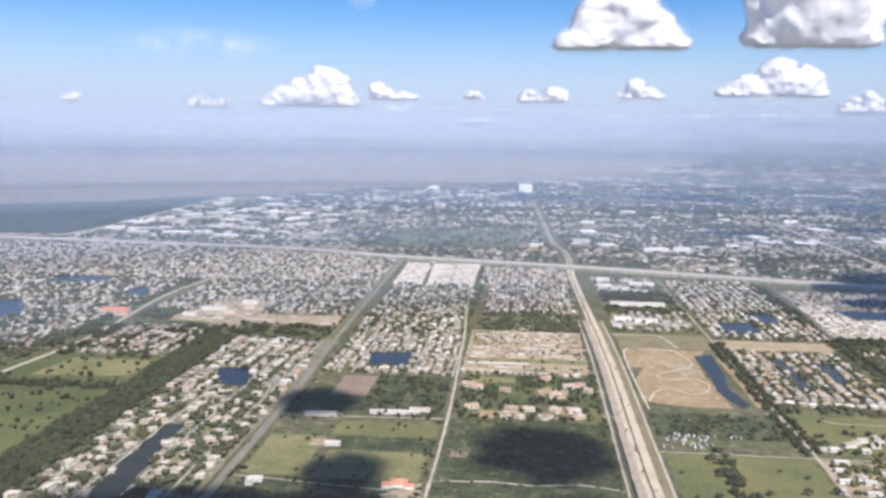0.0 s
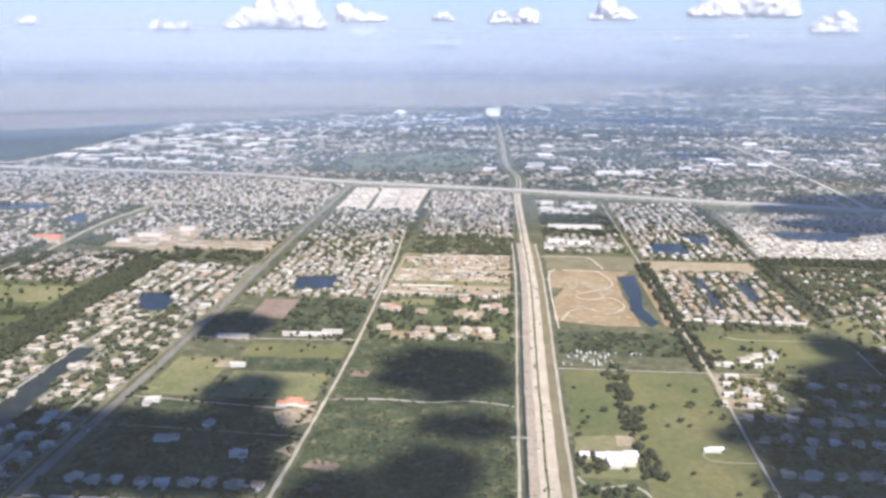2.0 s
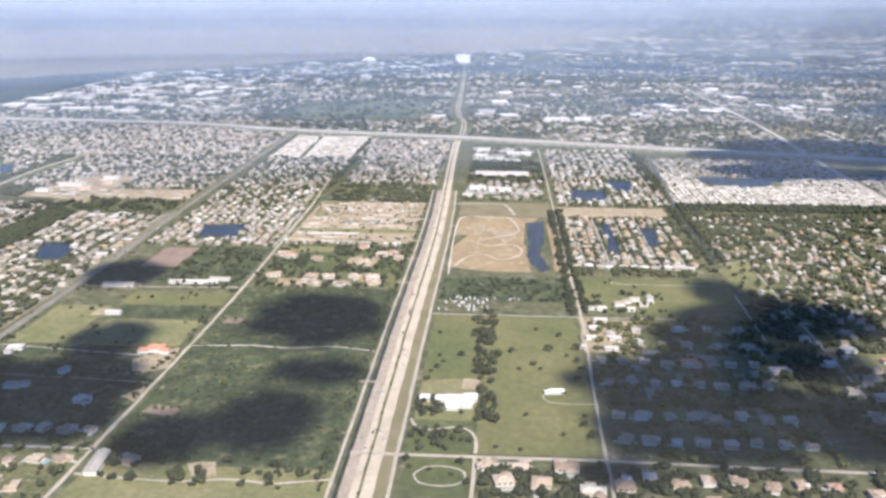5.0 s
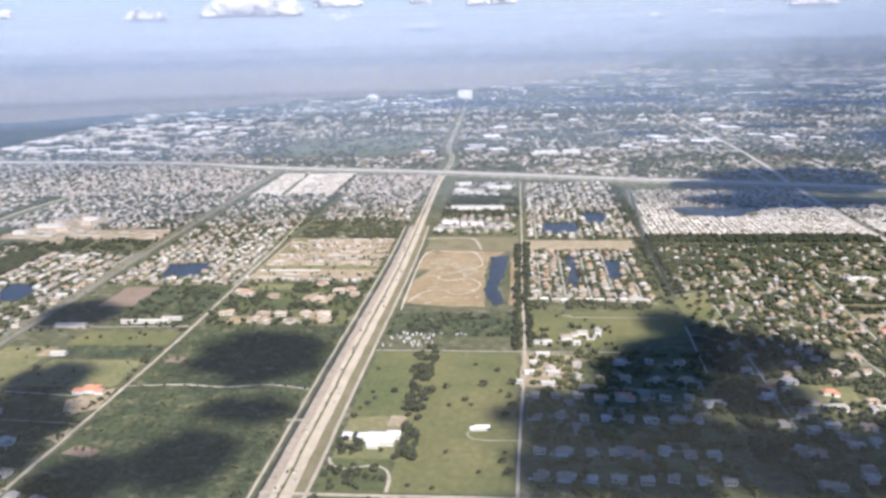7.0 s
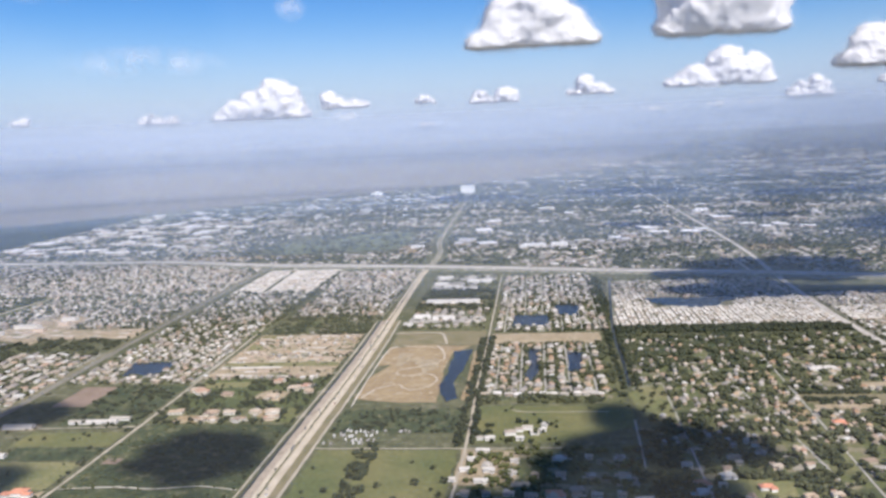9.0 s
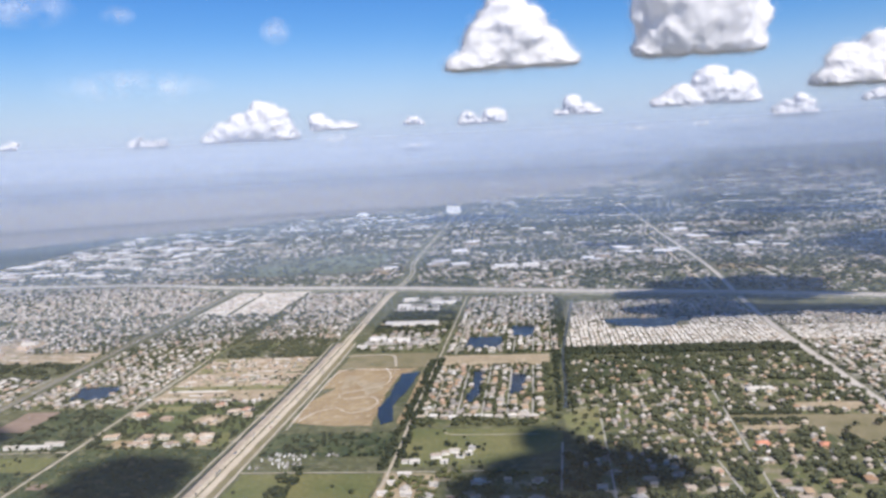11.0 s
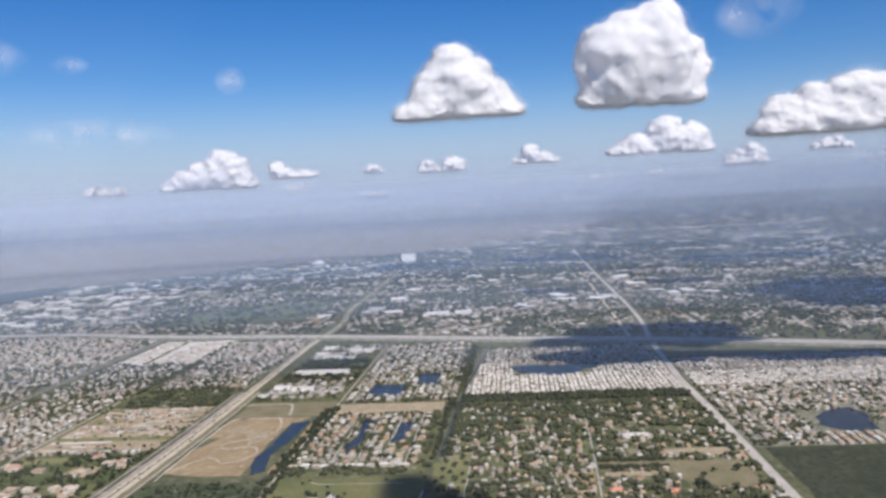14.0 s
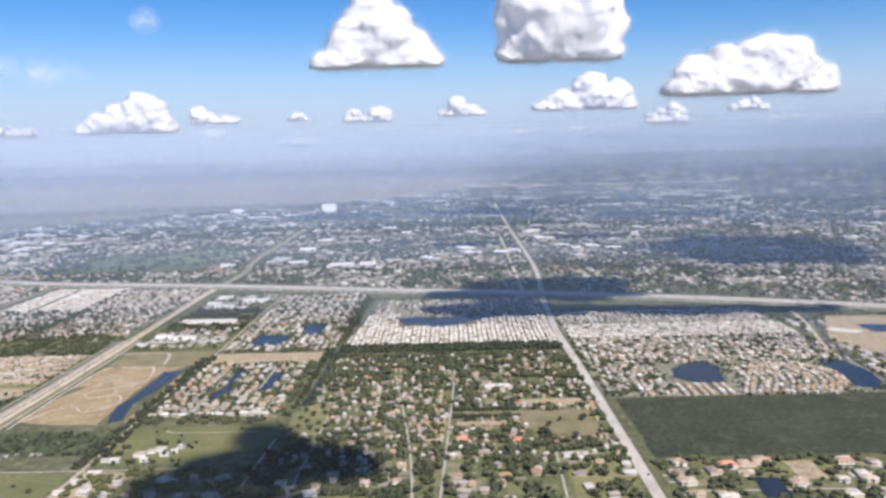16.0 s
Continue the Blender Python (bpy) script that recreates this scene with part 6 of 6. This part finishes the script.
ROOF_SHEET = varied("worn_sheet_roof", [(0.0, (0.56, 0.53, 0.48)), (0.5, (0.47, 0.43, 0.37))], 0.6, False, 0.3, 2.5)


def hall(name, m, blocks, roof_mat, wall_mat, label, category, kind="hip"):
    """A building of several blocks: x, y, width, depth, height, roof rise."""
    ob = thing(name, m, label, category)
    for x, y, w, d, h, rise in blocks:
        wall = part("wall", joined("wall", [prism(w, d, h, x, y)], wall_mat), ob)
        if rise:
            part("roof", joined("roof", [hip(w, d, rise, x, y, h, 0.4, kind == "gable")], roof_mat), ob)
        else:
            part("roof", joined("roof", [prism(w - 0.8, d - 0.8, 0.25, x, y, h), prism(2.0, 1.6, 0.9, x + w * 0.2, y, h + 0.25)], roof_mat), ob)
            part("parapet", joined("parapet", [prism(w, 0.4, 0.5, x, y - d / 2 + 0.2, h), prism(w, 0.4, 0.5, x, y + d / 2 - 0.2, h), prism(0.4, d - 0.8, 0.5, x - w / 2 + 0.2, y, h), prism(0.4, d - 0.8, 0.5, x + w / 2 - 0.2, y, h)], wall_mat), ob)
    return ob


hall("church_hall", pose(138, 484, 0), [(0, 0, 17, 13, 3.4, 2.0), (-11, 3, 8, 6, 3.0, 1.2), (-22, 4, 6, 5, 2.8, 1.1), (7, 6, 8, 7, 3.0, 1.3), (-4, -8, 7, 4, 2.6, 0.9)], ROOF_BRIGHT, STONE_WHITE, "large white-roofed hall among trees beside the main road", "building")
hall("farm_shed", pose(200, 503, 0, 0, 0, 4), [(0, 0, 9, 3.4, 2.4, 1.0), (-6, -0.5, 3.0, 2.6, 2.0, 0.6)], ROOF_BRIGHT, STONE_WHITE, "long low white farm building in a pasture", "shed", "gable")
hall("house_red_roof", pose(-86, 552, 0, 0, 0, 3), [(0, 0, 12, 9, 3.2, 2.2), (-8, -3, 7, 6, 2.8, 1.2), (8, -4, 6, 5, 2.8, 1.0)], ROOF_RED, STONE_WHITE, "large house with a red clay roof beside the sandy road", "house")
for x, y, w, a in ((524, 692, 10, 2), (569, 686, 9, 80), (721, 625, 11, 5), (295, 555, 11, 3), (394, 573, 9, 10), (435, 567, 9, 4)):
    hall("house_red_roof", pose(x, y, 0, 0, 0, a), [(0, 0, w, w * 0.62, 2.8, 1.7), (w * 0.4, -w * 0.35, w * 0.45, w * 0.5, 2.6, 1.0)], ROOF_RED, STONE_WHITE, "house with a red clay roof among gardens", "house")
for x, y, w, d, a in ((562, 848, 26, 9, 0), (431, 543, 15, 6, 3), (459, 541, 12, 8, 0), (414, 586, 9, 7, 20), (354, 545, 13, 8, 10), (332, 777, 11, 9, 0), (612, 651, 20, 6, 2)):
    hall("house_pale_roof", pose(x, y, 0, 0, 0, a), [(0, 0, w, d, 2.9, d * 0.2), (w * 0.3, -d * 0.5, w * 0.35, d * 0.6, 2.7, 0.9)], ROOF_SHEET, STONE_WHITE, "wide house with a pale roof among gardens", "house")
hall("farm_house", pose(-189, 547, 0, 0, 0, 12), [(0, 0, 11, 6.5, 2.8, 1.6), (-3, -6, 5, 5, 2.6, 1.0)], ROOF_SHEET, STONE_WHITE, "pale farm house in a paddock", "house")
hall("farm_house", pose(-156, 487, 0, 0, 0, 2), [(0, 0, 10, 6, 2.8, 1.5), (7, 2, 5, 5, 2.6, 0.9)], ROOF_CREAM, STONE_WHITE, "pale farm house in a dark field", "house")
hall("farm_house", pose(-134, 512, 0, 0, 0, 70), [(0, 0, 8, 5, 2.6, 1.3)], ROOF_CREAM, STONE_WHITE, "small pale house in a dark field", "house")
hall("long_barn", pose(-55, 397, 0, 0, 0, 96), [(0, 0, 22, 7, 3.0, 1.4)], ROOF_SHEET, STONE_WHITE, "long pale barn beside the sandy road", "barn", "gable")
hall("farm_house", pose(262, 672, 0, 0, 0, 8), [(0, 0, 9, 6, 2.8, 1.4), (8, 6, 6, 5, 2.6, 1.0)], ROOF_CREAM, STONE_WHITE, "pale farm buildings at the edge of a pasture", "house")
for x, y, w, d, a in ((276, 684, 8, 5, 4), (290, 690, 6, 5, 80), (282, 672, 7, 4, 2), (270, 660, 6, 5, 0), (288, 678, 5, 4, 30)):
    hall("farm_shed", pose(x, y, 0, 0, 0, a), [(0, 0, w, d, 2.5, 1.1)], ROOF_SHEET, STONE_WHITE, "small pale farm shed at the edge of a pasture", "shed", "gable")
for x, y, w, d, a in ((242, 634, 13, 5, 2), (236, 617, 11, 5, 4), (246, 605, 8, 6, 80), (231, 597, 9, 5, 8), (249, 596, 10, 6, 0), (264, 590, 9, 6, 70), (223, 579, 6, 4, 10), (244, 577, 12, 5, 2), (267, 614, 8, 5, 0)):
    hall("farm_shed", pose(x, y, 0, 0, 0, a), [(0, 0, w * 0.8, d * 0.8, 2.4, 1.0), (w * 0.25, -d * 0.5, w * 0.25, d * 0.5, 2.1, 0.6)], ROOF_SHEET, STONE_WHITE, "pale low shed in a yard beside the lane", "shed", "gable")
hall("farm_house", pose(246, 660, 0, 0, 0, 2), [(0, 0, 8, 5, 2.6, 1.3), (-8, 1, 5, 4, 2.4, 0.8)], ROOF_SHEET, STONE_WHITE, "pale farm buildings at the edge of a pasture", "house")
for x, y, w, d in ((162, 1222, 78, 11), (150, 1345, 30, 14), (128, 1372, 22, 12), (178, 1322, 26, 13), (130, 1120, 22, 9), (160, 1112, 30, 9), (190, 1395, 40, 14), (130, 1430, 24, 12), (118, 1070, 12, 8)):
    hall("warehouse", pose(x, y, 0), [(0, 0, w, d, 4.5, 0), (w * 0.25, d * 0.6, w * 0.3, d * 0.4, 3.2, 0)], ROOF_SHEET, STONE_WHITE, "white flat-roofed commercial building near the highway", "warehouse")
for x, y, w, d in ((-432, 1102, 34, 12), (-398, 1152, 22, 10), (-452, 1062, 18, 9), (-402, 1082, 16, 9), (-388, 1120, 14, 8)):
    hall("shop_row", pose(x, y, 0), [(0, 0, w, d, 4.5, 0)], ROOF_SHEET, WALL_ONE, "pale flat-roofed shop row with a car park", "shops")
hall("orange_hall", pose(-556, 1062, 0), [(0, 0, 30, 22, 6, 3.0), (-18, 8, 16, 14, 5, 2.0), (14, -12, 18, 10, 5, 2.0)], ROOF_RED, WALL_ONE, "large building with an orange-red roof", "building")
for x, y, w, d in ((280, 1835, 50, 22), (335, 1845, 36, 18), (262, 1812, 24, 12), (20, 1860, 30, 16)):
    hall("warehouse", pose(x, y, 0), [(0, 0, w, d, 6, 0)], ROOF_FLAT, STONE_WHITE, "pale flat-roofed commercial building beyond the highway", "warehouse")

for x, y, w, d, a in ((-108, 703, 34, 5, 2), (-177, 691, 27, 7, 2), (-92, 712, 18, 5, 2), (-150, 622, 12, 5, 3), (-130, 702, 10, 5, 0)):
    hall("barn", pose(x, y, 0, 0, 0, a), [(0, 0, w, d, 2.6, 1.2)], ROOF_SHEET, STONE_WHITE, "long pale barn beside a farm lane", "barn", "gable")

# the white arena and the domed hall at the far shore
ob = thing("arena", pose(-16, 3715, 0), "bright white arena block standing above the far suburb", "arena")
part("wall", joined("wall", [prism(60, 46, 31)], ROOF_BRIGHT), ob)
part("roof", joined("roof", [prism(56, 42, 1.2, z=31.0)], ROOF_BRIGHT), ob)
part("parapet", joined("parapet", [prism(60, 1.5, 2.0, 0, -22, 31), prism(60, 1.5, 2.0, 0, 22, 31), prism(1.5, 42, 2.0, -29, 0, 31), prism(1.5, 42, 2.0, 29, 0, 31)], ROOF_BRIGHT), ob)
ob = thing("domed_hall", pose(-431, 3725, 0), "white hall with a low arched roof on the far shore", "hall")
arc = [(26 * math.cos(a), 0, 4 + 17 * math.sin(a)) for a in np.linspace(math.pi, 0, 15)]
v = np.array([(x, -22, z) for x, _, z in arc] + [(x, 22, z) for x, _, z in arc])
part("roof", joined("roof", [(v, [(i, i + 1, 16 + i, 15 + i) for i in range(14)] + [tuple(range(15)), tuple(range(29, 14, -1))])], ROOF_BRIGHT), ob)
part("wall", joined("wall", [prism(52, 44, 4)], STONE_WHITE), ob)

# ---- paths and tracks ----
for i, y in enumerate((511, 717, 791, 857, 946, 1025)):
    road("bridge_" + str(i + 1), [(70.0, y), (78.0, y + 0.5), (87.0, y)], 2.4, 0.28, LANE, "short pale culvert bridge over the canal", "bridge")
road("path_park", [(110, 462), (114, 452), (124, 449), (138, 454), (147, 448), (150, 436), (150, 424)], 1.9, 0.27, LANE, "pale curved park drive", "path", rough=0.5)
road("path_park_oval", [(118, 400), (124, 408), (136, 409), (145, 404), (144, 394), (134, 390), (122, 392), (118, 400)], 1.3, 0.27, LANE, "pale oval footpath in grass", "path", rough=0.5)
road("path_park_south", [(150, 420), (150, 400), (149, 360)], 2.2, 0.25, LANE, "pale drive between park and houses", "path")
road("path_farm", [(223, 489), (207, 488), (195, 490), (191, 497), (194, 504)], 0.9, 0.24, LANE, "faint pale farm track across pasture", "path", rough=0.5)
road("path_dirt", [(118, 770), (128, 800), (146, 812), (160, 795), (178, 806), (184, 830), (172, 850), (150, 842), (138, 860), (168, 885), (182, 905), (178, 940), (168, 968)], 1.2, 0.25, SAND, "pale winding track over bare dirt", "path", rough=0.5)
road("path_dirt_edge", [(114, 745), (112, 850), (116, 960), (150, 962), (186, 960)], 1.5, 0.26, SAND, "pale track round the construction ground", "path", rough=0.5)
road("path_lot", [(106, 1032), (150, 1036), (166, 1030), (174, 1000), (178, 975)], 3.2, 0.25, LANE, "pale curved track across dry grass", "path", rough=0.5)
road("path_scrub", [(-64, 562), (-20, 566), (10, 563), (40, 568), (72, 562)], 1.3, 0.2, SAND, "broken sandy track across scrub", "path", rough=1.3)
road("path_scrub_south", [(-64, 388), (-10, 384), (20, 388), (45, 386), (76, 392)], 1.8, 0.2, LANE, "pale winding track past trees", "path", rough=0.5)
road("path_farm_west", [(-212, 690), (-150, 690), (-70, 694)], 2.2, 0.2, LANE, "pale farm lane between fields", "path", rough=0.5)
road("path_farm_row", [(-212, 556), (-140, 548), (-66, 540)], 1.6, 0.2, LANE, "pale farm lane between fields", "path", rough=0.5)
road("path_field_west", [(-196, 507), (-140, 504), (-72, 500)], 1.4, 0.2, SANDY, "faint farm lane across a dark field", "path", rough=0.5)
road("path_villa", [(-212, 411), (-140, 413), (-64, 414)], 2.6, 0.2, PAVED, "narrow grey street before a row of villas", "path")
road("path_pasture", [(262, 735), (270, 728), (300, 727), (345, 727)], 1.4, 0.2, LANE, "pale farm track across pasture", "path", rough=0.5)

# ---- parked trailers beside the scrub, and vehicles on the roads ----
TRAILER = varied("trailer_paint", [(0.0, (0.62, 0.61, 0.58)), (0.5, (0.50, 0.48, 0.45)), (0.75, (0.33, 0.31, 0.28))], 0.5, False)
PAINT = varied("car_paint", [(0.0, (0.7, 0.7, 0.7)), (0.3, (0.04, 0.04, 0.045)), (0.5, (0.25, 0.26, 0.28)), (0.65, (0.30, 0.04, 0.03)), (0.75, (0.05, 0.09, 0.2)), (0.85, (0.8, 0.8, 0.79))], 0.35, False, 0.05)
STEEL = varied("hub_steel", [(0.0, (0.42, 0.42, 0.43)), (0.5, (0.5, 0.5, 0.5))], 0.35, False, 0.1)
RUBBER = varied("tyre_rubber", [(0.0, (0.02, 0.02, 0.02)), (0.5, (0.03, 0.03, 0.03))])


def wheel_mesh(r, w):
    ring = [(math.cos(t) * r, math.sin(t) * r) for t in np.linspace(0, 2 * math.pi, 10, endpoint=False)]
    v = np.array([(-w / 2, a, b_) for a, b_ in ring] + [(w / 2, a, b_) for a, b_ in ring])
    return joined("wheel", [(v, [(i, (i + 1) % 10, 10 + (i + 1) % 10, 10 + i) for i in range(10)] + [tuple(range(9, -1, -1)), tuple(range(10, 20))])], RUBBER)


def vehicle(name, length, width, h, cabin, paint, label, category, group):
    ob = thing(name, pose(0, -900, 0), label, category, group)
    part("body", joined("body", [prism(width, length, h * (1.0 if not cabin else 0.5), z=0.25)], paint), ob)
    if cabin:
        v, f = prism(width * 0.92, length * 0.55, h * 0.45, 0, -0.1, 0.25 + h * 0.5)
        v[4:] = (v[4:] - (0, -0.1, 0)) * (0.85, 0.72, 1) + (0, -0.1, 0)
        part("cabin", joined("cabin", [(v, f)], GLASS), ob, "dark glazed cabin")
    wm, hub = wheel_mesh(0.28, 0.2), joined("hubcap", [prism(0.05, 0.26, 0.26, 0, 0, -0.13)], STEEL)
    for sx in (-1, 1):
        for sy in (-1, 1):
            wheel = part("wheel", wm, ob)
            wheel.location = (sx * width * 0.46, sy * length * 0.3, 0.28)
            part("hubcap", hub, wheel, "grey metal hubcap").location = (sx * 0.1, 0, 0)
    return ob


tr = vehicle("trailer", 3.6, 1.5, 1.5, False, TRAILER, "white box trailer parked in a row", "trailer", "parked trailers")
first = True
for x in np.arange(114, 182, 3.8):
    for y in (651, 659, 668, 678):
        if RNG.random() < 0.62 and (x < 152 if y < 670 else x > 112):
            m = pose(x + RNG.normal(0, 0.8), y + RNG.normal(0, 1.2), 0.1, 0, 0, RNG.normal(0, 14))
            if first:
                tr.matrix_world, first = m, False
            else:
                copy_thing(tr, m)
car = vehicle("car", 2.6, 1.15, 1.0, True, PAINT, "small passenger car driving on a pale road", "car", "cars on the roads")
first = True
for y in RNG.uniform(350, 1500, 46):
    xm = np.interp(y, [q[1] for q in MAIN], [q[0] for q in MAIN])
    lane = RNG.choice([-2.6, -0.9, 3.5, 6.5])
    m = pose(xm + lane, y, 0.23, 0, 0, 180 if lane < 0 else 0)
    if first:
        car.matrix_world, first = m, False
    else:
        copy_thing(car, m)
for y in RNG.uniform(440, 1350, 12):
    copy_thing(car, pose(657 + RNG.choice([-2, 2]), y, 0.25))
for y in RNG.uniform(400, 1300, 10):
    copy_thing(car, pose(np.interp(y, [200, 500, 700, 800, 960, 1300], [-206, -213, -217, -220, -228, -238]) + RNG.choice([-2, 2]), y, 0.21))
